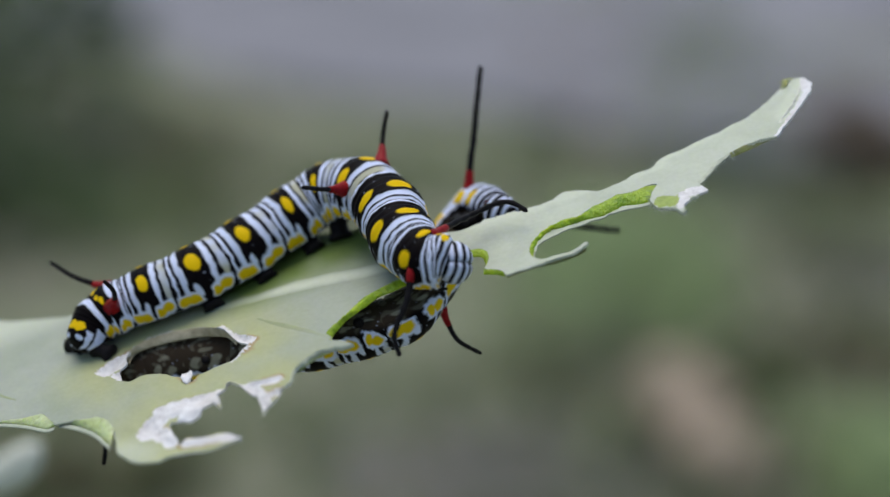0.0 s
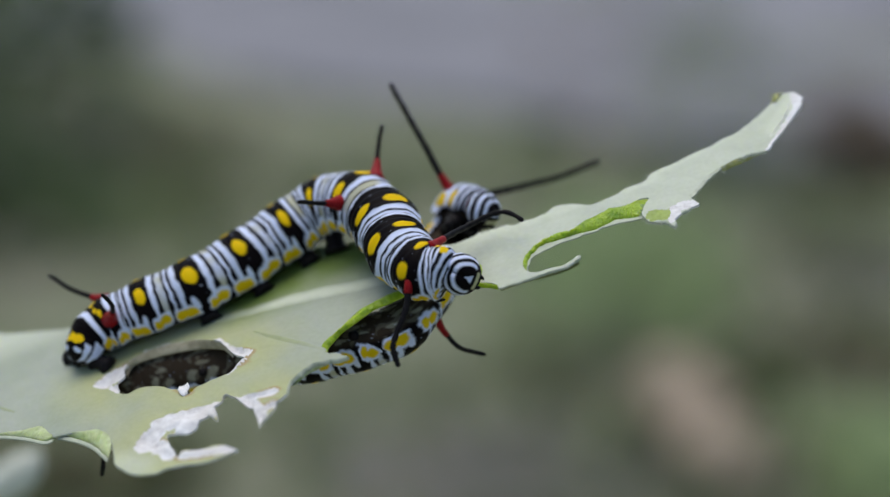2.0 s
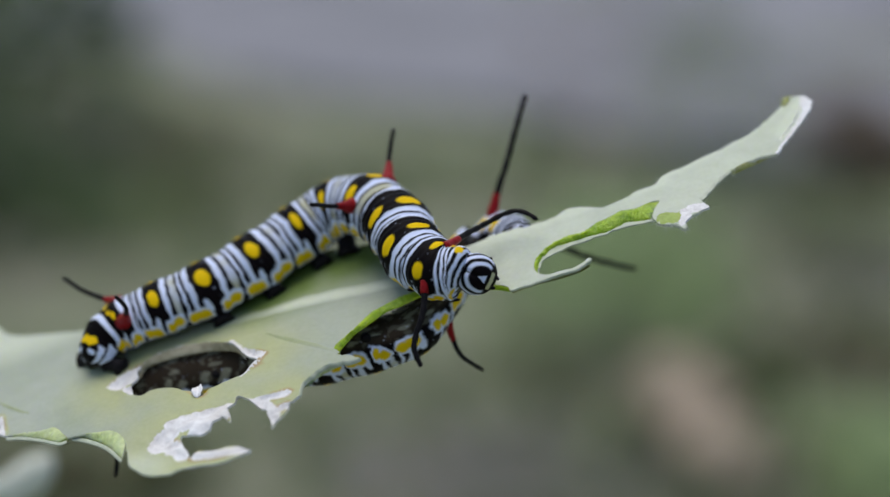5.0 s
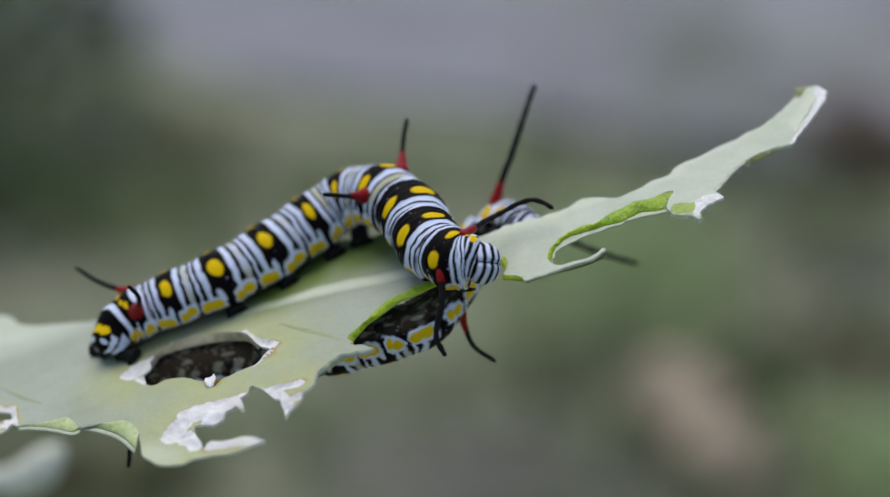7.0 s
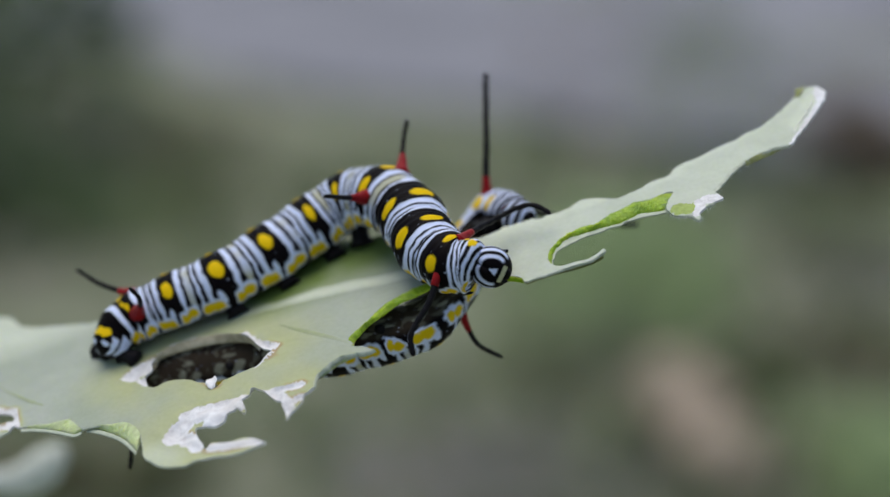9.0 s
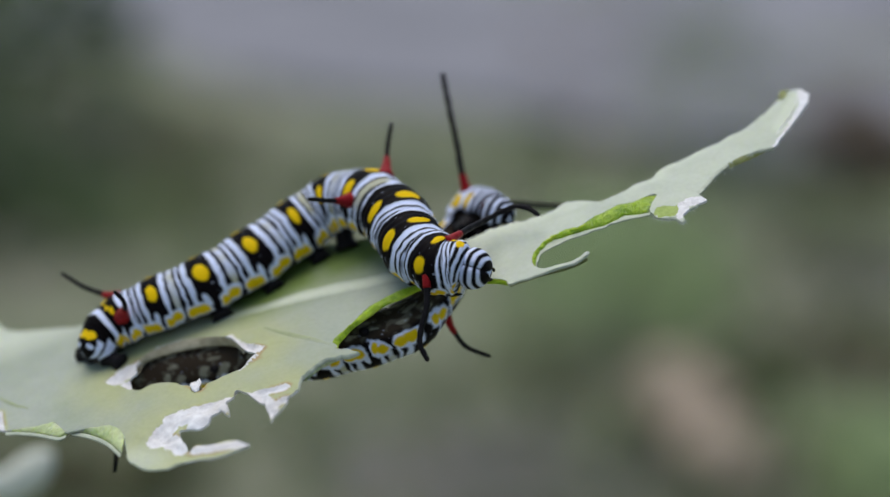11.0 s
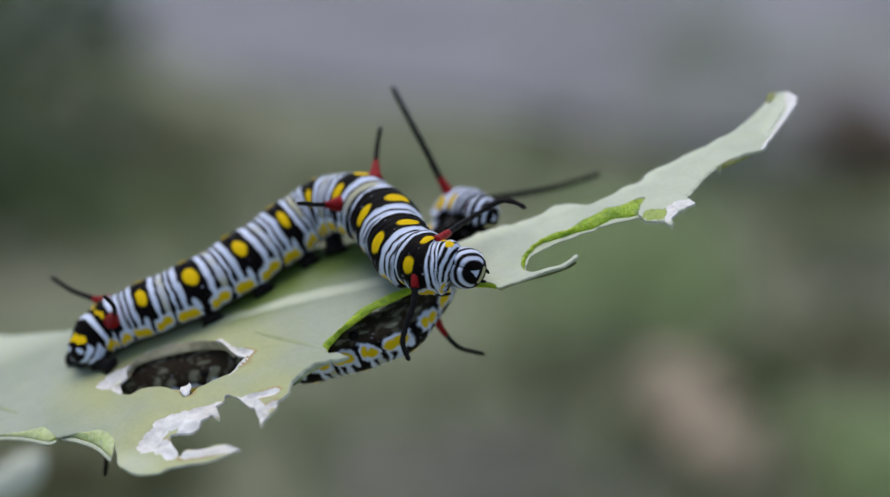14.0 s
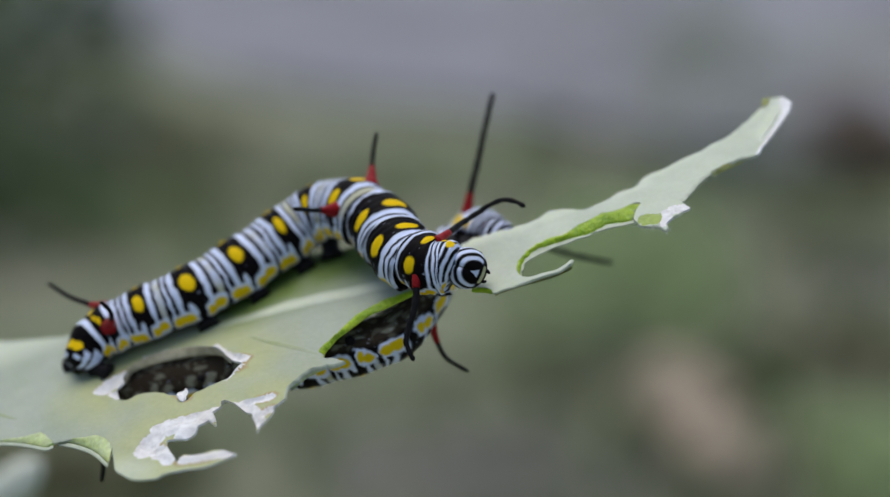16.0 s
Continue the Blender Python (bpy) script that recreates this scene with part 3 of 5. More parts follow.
def pattern(f, phi, kind, seed):
    """Colour of the skin. f: -0.5 at the rear rim of a segment to 0.5 at its front rim; phi: degrees round from the middle of the back."""
    n1 = np.array([noise.noise((p * 0.035, q * 2.0, seed * 3.7)) for p, q in zip(phi, f)])
    n2 = np.array([noise.noise((p * 0.075, q * 7.0, seed * 3.7 + 40)) for p, q in zip(phi, f)])
    x = f + 0.034 * n1 + 0.020 * n2
    a = np.abs(phi) + 3.0 * n2
    col = np.tile(INK, (len(f), 1))

    def lay(mask, c):
        nonlocal col
        col = col * (1 - mask[:, None]) + c * mask[:, None]

    low = np.clip((a - 58) / 20, 0, 1)          # the stripes thin out down the flank
    flank = 1 - np.clip((a - 98) / 8, 0, 1)
    lay(np.clip((a - 116) / 14, 0, 1), BELLY)
    if kind == "nape":
        for lo, hi in ((-0.36, -0.20), (-0.04, 0.13), (0.30, 0.46), (0.62, 0.70)):
            lay(band(x, lo, hi) * (1 - np.clip((a - 112) / 8, 0, 1)), CHALK)
        lay(band(np.hypot((x + 0.30) / 0.20, (a - 82) / 25), -1, 1, 0.16), YOLK)
        return col
    elif kind == "neck":
        for lo, hi in ((-0.50, -0.41), (-0.33, -0.21), (-0.09, 0.03), (0.15, 0.27), (0.38, 0.48)):
            lay(band(x, lo, hi) * (1 - np.clip((a - 135) / 8, 0, 1)), CHALK)
        for c, m in ((-0.26, 42), (0.06, 36)):
            lay(band(np.hypot((x - c) / 0.14, (a - m) / 14), -1, 1, 0.16) * (phi < 0), YOLK)
    elif kind == "anal":
        lay(band(np.hypot((x - 0.22) / 0.22, (a - 10) / 30) * (1 + 0.5 * n1), -1, 1, 0.14), YOLK)
        lay(band(np.hypot((x + 0.30) / 0.10, (a - 30) / 16), -1, 1, 0.2), CHALK)
        lay(band(a + 26 * x + 2 * n2, 77, 112, 4.0) * band(x, -0.46, 0.6, 0.08), CHALK)
        lay(band(a + 26 * x + 2 * n2, 46, 69, 4.0) * band(x, -0.58, 0.16, 0.08), CHALK)
        return col
    elif kind == "rump":
        lay(band(x, 0.12 - 0.002 * a, 0.47 - 0.003 * a) * flank, CHALK)
        lay(band(np.hypot((x - 0.05) / 0.46, (a - 98) / 20), -1, 1, 0.16), CHALK)
        for c, y in ((-0.14, 100), (0.22, 94)):
            lay(band(np.hypot((x - c) / 0.24, (a - y) / 13), -1, 1, 0.2), YOLK)
        return col
    elif kind == "horn":
        for lo, hi in ((0.36, 0.45), (0.485, 0.60)):
            lay(band(x, lo, hi) * flank, CHALK)
        lay(band(np.hypot((x - 0.20) / 0.11, a / 34), -1, 1, 0.14), CHALK)
        lay(band(np.hypot((x + 0.17) / 0.12, (a - 27) / 10), -1, 1, 0.14), YOLK)
        lay(band(np.hypot((x + 0.30) / 0.09, (a - 12) / 7), -1, 1, 0.14), YOLK)
    elif kind == "fold":
        for lo, hi in ((-0.60, -0.40), (-0.36, 0.20), (0.30, 0.50)):
            lay(band(x, lo, hi) * flank, CHALK)
        lay(band(a + 8 * n1, 64, 108, 8.0), CHALK)
        lay(band(np.hypot((x + 0.02) / 0.27, (a - 84) / 20), -1, 1, 0.16), YOLK)
        return col
    elif kind == "yoke":
        for lo, hi in ((0.34, 0.40), (0.465, 0.56), (-0.60, -0.49), (-0.43, -0.37)):
            lay(band(x, lo, hi) * flank, CHALK)
        lay(band(np.hypot((x + 0.03) / 0.14, (a - 33) / 17), -1, 1, 0.16), YOLK)
    elif kind == "thorax":
        for lo, hi, c in ((0.205, 0.33, CHALK), (0.385, 0.455, CHALK), (0.51, 0.60, CHALK), (-0.60, -0.435, CHALK)):
            lay(band(x, lo, hi) * flank, c)
        lay(band(np.hypot(x / 0.125, (a - 35) / 21), -1, 1, 0.16), YOLK)
    else:
        pale = np.clip(0.5 + 1.6 * n1, 0, 1)[:, None]
        grey = CREAM * pale + CHALK * 0.85 * (1 - pale)
        for lo, hi, c in ((0.19, 0.30, CHALK), (0.365, 0.495, grey), (0.545, 0.60, CHALK), (-0.455, -0.395, CHALK), (-0.335, -0.215, CHALK)):
            mean = (lo + hi) / 2
            lay(band(x, lo + low * (mean - lo) * 0.35, hi - low * (hi - mean) * 0.35) * flank, c)
        lay(band(np.hypot((x + 0.01) / 0.114, (a - 33) / 18.0), -1, 1, 0.16), YOLK)
    # flank: yellow blotches edged with white, belly: dark with pale marks
    n3 = np.array([noise.noise((p * 0.11, q * 9.0, seed * 5.1 + 80)) for p, q in zip(phi, f)])
    squarish = lambda u, v: (np.abs(u) ** 2.4 + np.abs(v) ** 2.4) ** (1 / 2.4)
    edge = 1 + 0.28 * n3
    y = a - 2 * n2
    # a two-lobed blotch ahead of the black band, an oblong one behind it
    lay(band(squarish((x - 0.245) / (0.215 * (1 + 0.3 * n1)), (y - 100 + 24 * (x - 0.245)) / 20) * edge, -1, 1, 0.16), CHALK)
    lay(band(squarish((x + 0.275) / (0.220 * (1 + 0.3 * n1)), (y - 101) / 18) * edge, -1, 1, 0.16), CHALK)
    lay(band(np.hypot((x + 0.10) / 0.055, (y - 84) / 13), -1, 1, 0.2), CHALK)
    for c, m, wd, ht in ((0.165, 103, 0.095, 11.5), (0.325, 97, 0.105, 11.5), (-0.36, 100, 0.11, 11.5), (-0.225, 102, 0.12, 12.5)):
        lay(band(np.hypot((x - c) / (wd * (1 + 0.4 * n1)), (y - m) / ht) * edge, -1, 1, 0.22), YOLK * np.array((1.0, 1.02, 1.6)))
    # pale hair sockets dot the black
    dots = np.array([noise.noise((math.cos(radians(p)) * 9, math.sin(radians(p)) * 9 + q * 3, q * 13 + seed)) for p, q in zip(phi, f)])
    lay(np.clip((dots - 0.60) * 12, 0, 1) * (col.max(1) < 0.1) * 0.5, CHALK)
    marble = np.array([noise.noise((p * 0.05, q * 5.0, seed * 2.3 + 17)) for p, q in zip(phi, f)])
    lay(np.clip((np.abs(marble) - 0.30) * 7, 0, 1) * np.clip((a - 116) / 6, 0, 1) * 0.16, CREAM)
    for c in (-0.24, 0.22):
        lay(band(np.hypot((x - c - 0.2 * n1) / 0.11, (a - 140 - 30 * n1) / 9), -1, 1, 0.3) * 0.42, CREAM)
    lay(band(np.hypot(x / 0.16, (a - 164) / 6), -1, 1, 0.3) * 0.30, CREAM)
    return col


class Spine:
    """A smooth body line through stations, tail first, with the direction of the back at each."""

    def __init__(self, stations, backs, radii):
        self.p = [np.array(q, float) for q in stations]
        self.b = [np.array(q, float) for q in backs]
        self.r = radii

    def at(self, u):
        k = int(min(max(math.floor(u), 0), len(self.p) - 2))
        t = u - k
        a, b, c, d = (self.p[min(max(i, 0), len(self.p) - 1)] for i in (k - 1, k, k + 1, k + 2))
        if k == 0:
            a = 2 * b - c
        if k == len(self.p) - 2:
            d = 2 * c - b
        p = 0.5 * (2 * b + (c - a) * t + (2 * a - 5 * b + 4 * c - d) * t * t + (3 * b - a - 3 * c + d) * t ** 3)
        g = 0.5 * ((c - a) + 2 * (2 * a - 5 * b + 4 * c - d) * t + 3 * (3 * b - a - 3 * c + d) * t * t)
        if t < 0 or t > 1:
            g = c - b
            p = b + g * t
        g = g / np.linalg.norm(g)
        back = self.b[k] * (1 - min(max(t, 0), 1)) + self.b[k + 1] * min(max(t, 0), 1)
        back = back - g * np.dot(back, g)
        back = back / np.linalg.norm(back)
        return p, g, back, np.cross(g, back), float(np.interp(u, range(len(self.r)), self.r))


def segment(name, spine, k, parent, kind, seed, lo=-0.5, hi=0.5, label=""):
    """One rigid ring of the body about station k, slightly pushed into its neighbours."""
    rings, around = 54, 132
    first = k == 0
    fs = np.linspace(lo - (0.0 if first else 0.05), hi + 0.05, rings)
    ang = np.linspace(-180, 180, around, endpoint=False)
    v, ff, aa = [], [], []
    for f in fs:
        p, g, back, side, r = spine.at(k + f)
        swell = 1.0 + 0.03 * math.cos(2 * math.pi * f) + 0.010 * math.cos(2 * math.pi * 5 * f + 1) - (0.12 if abs(f) > 0.51 else 0.0)
        if first:
            swell *= math.sqrt(max(0.0, 1 - max(0.0, (0.1 - f) / (0.1 - lo)) ** 2.2)) * 0.999 + 0.001
        if kind == "neck":
            swell *= math.sqrt(max(0.0, 1 - max(0.0, (f + 0.10) / 0.70) ** 2)) * 0.999 + 0.001
        for a in ang:
            c, s = math.cos(radians(a)), math.sin(radians(a))
            lobe = 1 + 0.09 * math.exp(-((abs(a) - 112) / 17) ** 2) * (0.6 + 0.4 * math.cos(4 * math.pi * f))
            lobe *= 1 - 0.22 * max(0.0, -c) ** 1.5
            lobe *= 1 + 0.012 * noise.noise((f * 9, a * 0.06, seed * 2.0))
            v.append((p + (back * c + side * s) * r * swell * lobe) * MM)
            ff.append(f)
            aa.append(a)
    faces = []
    for i in range(rings - 1):
        for j in range(around):
            n = (j + 1) % around
            faces.append((i * around + j, (i + 1) * around + j, (i + 1) * around + n, i * around + n))
    if first:
        faces.append(tuple(range(around)))
    col = pattern(np.array(ff), np.array(aa), kind, seed)
    return from_arrays(name, v, faces, SKIN, parent, label, True, col)


def tube(name, line, radii, mat, parent, label="", sides=14):
    """A round tapering rod along a line, closed at both ends."""
    v, f = [], []
    prev = None
    for i, q in enumerate(line):
        d = line[min(i + 1, len(line) - 1)] - line[max(i - 1, 0)]
        d = d / np.linalg.norm(d)
        ref = prev if prev is not None else np.cross(d, (0.31, 0.2, 0.93))
        x = ref - d * np.dot(ref, d)
        x = x / np.linalg.norm(x)
        prev = x
        y = np.cross(d, x)
        r = radii[i] if hasattr(radii, "__len__") else radii
        for j in range(sides):
            a = 2 * math.pi * j / sides
            v.append((q + (x * math.cos(a) + y * math.sin(a)) * r) * MM)
        if i:
            k = sides * i
            f += [(k - sides + j, k - sides + (j + 1) % sides, k + (j + 1) % sides, k + j) for j in range(sides)]
    f.append(tuple(range(sides))[::-1])
    f.append(tuple(range(len(v) - sides, len(v))))
    return from_arrays(name, v, f, mat, parent, label)


def tentacle(base, via, tip, parent, red=0.24, thick=0.30, swell=1.8):
    """A fleshy black filament on a swollen red foot."""
    line = catmull([base, *(via if isinstance(via, list) else [via]), tip], 0.25)
    n = len(line)
    cut = max(3, int(n * red))
    wob = [q + 0.05 * np.array((wave(i * 0.3, 0, 1, 31), wave(i * 0.3, 4, 1, 32), 0)) for i, q in enumerate(line)]
    t = np.linspace(0, 1, n)
    rad = thick * (1.0 - 0.30 * t) + 0.03 * np.sin(t * 60) * (t > 0.3)
    rad[-2:] *= (0.8, 0.45)
    ob = tube("tentacle", wob[cut - 1:], rad[cut - 1:], BLACK, parent, "black fleshy filament on a red base")
    rb = thick * (1.1 + swell * (1 - np.linspace(0, 1, cut)) ** 1.3)
    tube("tentacle_base", wob[:cut], rb, RED, ob, "swollen red base")
    return ob


def proleg(spine, k, sign, parent, reach, spread=142, foot=1.35, wide=0.55):
    """A stubby black false leg with a padded foot."""
    p, g, back, side, r = spine.at(k)
    a = radians(spread)
    out = back * math.cos(a) + side * math.sin(a) * sign
    top = p + out * r * 0.75
    end = p - back * reach + side * sign * r * wide
    line = catmull([top, (top + end) / 2 + side * sign * 0.15, end], 0.22)
    n = len(line)
    return tube("proleg", line, [foot * (0.95 - 0.25 * math.sin(math.pi * min(1, i / (n - 1) * 1.1)) + (0.12 if i > n * 0.7 else 0)) * (0.45 if i == n - 1 else 0.85 if i == n - 2 else 1) for i in range(n)], BLACK, parent, "black stubby proleg")


def true_leg(spine, k, sign, parent, grip, reach=1.9):
    """A short jointed leg; with a grip given it bends over to that place."""
    p, g, back, side, r = spine.at(k)
    if grip is not None:
        top = p - back * r * 0.75 + side * sign * r * 0.4
        end = np.array(grip) + side * sign * 0.9 + g * (k - 11) * 0.7
        knee = (top + end) / 2 - back * 0.5 + side * sign * 0.6
        line = catmull([top, knee, end], 0.2)
        return tube("leg", line, np.linspace(0.95, 0.28, len(line)) * (1 + 0.18 * np.cos(np.linspace(0, 14, len(line)))), BLACK, parent, "thick black jointed leg", 12)
    top = p - back * r * 0.8 + side * sign * r * 0.35
    end = p - back * (r * 0.8 + reach) + side * sign * r * 0.2 + g * 0.5
    line = catmull([top, (top + end) / 2 + side * sign * 0.5, end], 0.2)
    return tube("leg", line, np.linspace(0.46, 0.09, len(line)), BLACK, parent, "thin black jointed leg", 10)


def head(centre, ahead, back, radius, parent, seed):
    """Rounded head capsule: black with white arcs round a pale triangle."""
    g = np.array(ahead, float)
    g /= np.linalg.norm(g)
    b = np.array(back, float)
    b -= g * np.dot(b, g)
    b /= np.linalg.norm(b)
    side = np.cross(g, b)
    v, col = [], []
    n, m = 60, 96
    for i in range(n + 1):
        th = math.pi * i / n
        for j in range(m):
            a = 2 * math.pi * j / m
            x, y, z = math.cos(th), math.sin(th) * math.cos(a), math.sin(th) * math.sin(a)
            cleft = 1 - 0.12 * math.exp(-(z / 0.13) ** 2) * min(max(y * 3, 0), 1)
            v.append((centre + (g * x * 0.86 + b * y * 1.02 + side * z * 1.0) * radius * cleft) * MM)
            t = math.degrees(th) + 4 * noise.noise((y * 2, z * 2, seed))
            up = math.cos(a)
            k = 0.0
            for lo, hi in ((34, 47), (62, 77), (96, 113)) if seed > 20 else ((36, 49), (62, 76), (89, 103), (115, 130)):
                k = max(k, float(band(t, lo, hi, 3.0)))
            k *= min(1.0, max(0.0, (up + 0.62) * 6)) * (1 - math.exp(-(z / 0.035) ** 2) * (y > 0))
            c = INK * (1 - k) + CHALK * k
            # the pale triangle over the jaws and the cream bar below it
            if x > 0 and -0.22 < y < 0.18 and abs(z) < (0.18 - y) * 0.50:
                c = CHALK * 0.9
            if x > 0 and -0.64 < y < -0.42 and abs(z) < 0.42:
                c = np.array((0.55, 0.53, 0.33))
            col.append(c)
    faces = [(i * m + j, i * m + (j + 1) % m, (i + 1) * m + (j + 1) % m, (i + 1) * m + j) for i in range(n) for j in range(m)]
    ob = from_arrays("head", v, faces, SKIN, parent, "black and white ringed head", True, np.array(col))
    for sgn in (-1, 1):
        q = np.array(centre) + g * radius * 0.52 - b * radius * 0.74 + side * sgn * radius * 0.26
        tube("mouthpart", catmull([q, q + g * 0.16 - b * 0.14, q + g * 0.22 - b * 0.34 - side * sgn * 0.15], 0.12), [0.22, 0.20, 0.17, 0.14, 0.11, 0.08, 0.06, 0.05, 0.05, 0.05, 0.05, 0.05], BLACK, ob, "", 8)
    return ob


def caterpillar(stations, backs, radii, seed, label, head_spec, reach, foot, grip=None):
    ob = new("caterpillar")
    tagged(ob, label, "caterpillar", "queen butterfly caterpillars")
    spine = Spine(stations, backs, radii)
    segs = []
    for k in range(13):
        kind = ("nape" if seed > 20 else "neck") if k == 12 else "fold" if seed > 20 and k in (10, 11) else ("anal", "rump", "horn")[k] if k < 3 else "yoke" if k == 11 else "thorax" if k in (9, 10) else "body"
        lo = -0.62 if k == 0 else -0.5
        segs.append(segment("segment", spine, k, ob, kind, seed + k, lo, 0.62 if k == 12 else 0.5))
        if k in (4, 5, 6, 7, 0):
            for sgn in (-1, 1):
                proleg(spine, k + (-0.05 if k == 0 else 0.0), sgn, segs[-1], reach[k], 128 if k == 0 else 142, foot * (0.8 if k == 0 else 1), (1.65 if k == 0 else 1.02) if seed < 20 else 0.55)
        if k >= 10:
            for sgn in (-1,) if k == 12 and seed < 20 else (-1, 1):
                true_leg(spine, k, sgn, segs[-1], grip, 1.9 if k < 12 else 0.7)
    hd = head(*head_spec, ob, seed)
    return ob, spine, segs, hd


def sl(s, w, h):
    """A station given in the leaf's plane."""
    return LEAF_O + ES * s + EW * w + EN * h


C1_STATIONS = [sl(1.2, 0.6, 1.7), sl(2.6, -0.7, 2.2), sl(4.6, -1.5, 2.4), sl(8.8, -1.7, 2.55), sl(13.9, -1.9, 2.65), sl(19.2, -3.6, 2.7), sl(24.6, -5.8, 3.0), sl(29.1, -6.2, 3.9),
               sl(32.6, -2.9, 4.6), sl(34.3, 2.4, 4.1), sl(34.6, 7.0, 3.5), sl(36.1, 11.3, 2.9), (-0.25, -1.22, 11.9), (0.74, -1.56, 12.05)]
C1_RADII = [1.9, 2.5, 2.85, 3.05, 3.2, 3.3, 3.3, 3.28, 3.32, 3.32, 3.18, 2.86, 2.58, 2.3]
SKULL = np.array((0.9, -1.35, 11.8))
CHEW = np.array((0.93, -0.10, -0.35))
LEAN = EW * 0.57 - ES * 0.82       # the fore body rolls a little towards the lens
C1_BACKS = [EN] * 9 + [EN + LEAN * 0.05, EN + LEAN * 0.18, EN + LEAN * 0.40, EN + LEAN * 0.40, EN + LEAN * 0.35]

C2_STATIONS = [sl(0.4, 1.6, -2.5), sl(2.4, 1.7, -2.9), sl(4.4, 1.9, -3.2), sl(8.3, 2.0, -3.2), sl(12.9, 3.2, -3.3), sl(18.1, 5.2, -3.4), sl(23.0, 7.2, -3.6), sl(27.9, 8.3, -3.7),
               sl(32.2, 8.2, -3.8), (-0.8, -2.6, 0.4), (0.9, 1.34, -5.5), (3.2, 4.2, -5.5), (4.6, 4.1, -3.2), (5.5, 3.65, -1.0)]
C2_RADII = [2.0, 2.5, 2.7, 2.85, 2.95, 3.0, 3.0, 2.9, 2.7, 2.45, 2.35, 2.35, 2.2, 1.85]
C2_BACKS = [-EN * 0.85 - EW * 0.55] * 5 + [-EN * 0.9 - EW * 0.3] + [-EN * 0.95 - EW * 0.1] * 2 + [-EN * 0.95 - EW * 0.1, (0.2, -0.5, -0.85), (-0.35, 0.10, -0.9), (-0.20, 0.72, -0.70), (0.0, 0.74, -0.68), (0.1, 0.78, -0.62)]


def spot_on(spine, k, phi, depth=0.9):
    p, g, back, side, r = spine.at(k)
    a = radians(phi)
    return p + (back * math.cos(a) + side * math.sin(a)) * r * depth


leaf = milkweed_leaf()
cat_1, spine_1, segs_1, head_1 = caterpillar(C1_STATIONS, C1_BACKS, C1_RADII, 3, "black, white and yellow striped caterpillar gnawing on the leaf's upper face",
                                             (SKULL, CHEW, (0.35, 0.05, 0.93), 2.05), [1.6, 0, 0, 0, 2.5, 2.6, 2.9, 3.6], 1.35)
cat_2, spine_2, segs_2, head_2 = caterpillar(C2_STATIONS, C2_BACKS, C2_RADII, 23, "striped caterpillar clinging to the leaf's underside, head over the far edge",
                                             ((5.6, 3.55, -0.9), (0.70, -0.25, 0.66), (0.1, 1.0, 0.0), 1.9), [1.8, 0, 0, 0, 2.3, 2.3, 2.5, 2.6], 0.7, (2.4, 2.2, -1.2))


def px(x, y, z):
    return np.array((x, y, z), float)


# the far fore leg, placed to show beside the head in the camera's view
steps = catmull([np.array(q) for q in ((0.5, -0.9, 10.6), (1.4, 0.30, 9.9), (2.0, 0.45, 9.4), (2.6, 0.50, 8.9))], 0.15)
fore_leg = tube("leg", steps, np.linspace(0.42, 0.14, len(steps)) * (1 + 0.22 * np.cos(np.linspace(0, 12, len(steps)))), BLACK, segs_1[12], "thin black jointed leg", 10)
tentacle(spot_on(spine_1, 2.14, 50), px(-32.1, -4.3, 6.6), px(-33.0, -3.1, 8.0), cat_1, 0.45, 0.28, 2.2)
tentacle(spot_on(spine_1, 2.14, -48), px(-37.4, -2.9, -1.5), px(-40.2, -1.4, -3.0), cat_1, 0.30, 0.30, 2.0)
tentacle(spot_on(spine_1, 8.14, 50), px(-11.8, 5.8, 5.0), px(-13.8, 5.9, 8.0), cat_1, 0.44, 0.29, 2.3)
tentacle(spot_on(spine_1, 8.14, -48), px(-6.3, 11.0, -1.5), px(-5.9, 14.0, -2.0), cat_1, 0.46, 0.31, 1.9)
fore_near = tentacle(spot_on(spine_1, 11.14, 50), [px(-3.6, -5.0, 13.8), px(-4.75, -8.0, 14.3)], px(-4.2, -10.1, 14.6), cat_1, 0.20, 0.36, 0.15)
fore_far = tentacle(spot_on(spine_1, 11.14, -48), [px(2.6, 3.3, 6.5), px(5.9, 4.55, 6.3)], px(8.0, 3.6, 7.0), cat_1, 0.25, 0.33, 0.8)

other_near = tentacle(spot_on(spine_2, 11.15, 50, 0.4), [spot_on(spine_2, 11.15, 50), px(3.0, 12.1, -5.5)], px(3.7, 18.9, -6.5), cat_2, 0.27, 0.38, 0.9)
other_far = tentacle(spot_on(spine_2, 11, -30), px(12.5, 2.7, -10.5), px(18.6, 1.9, -12.0), cat_2, 0.12, 0.40)
other_mid = tentacle(spot_on(spine_2, 8.5, -62), [px(0.45, -7.8, 2.5), px(1.45, -9.2, 2.7)], px(3.6, -10.4, 3.0), cat_2, 0.34, 0.28, 0.6)
tentacle(spot_on(spine_2, 8.3, 50), px(-2.0, -6.5, -6.0), px(-3.0, -8.5, -8.0), cat_2, 0.30, 0.34)
tentacle(spot_on(spine_2, 2, -30), px(-33.3, -17.5, 1.0), px(-34.0, -21.6, 1.5), cat_2, 0.25, 0.30)
tentacle(spot_on(spine_2, 2, 30), px(-36.0, -11.5, -5.5), px(-37.5, -13.5, -8.0), cat_2, 0.25, 0.30)

# ---- the plant that carries the leaf, just outside the view ----


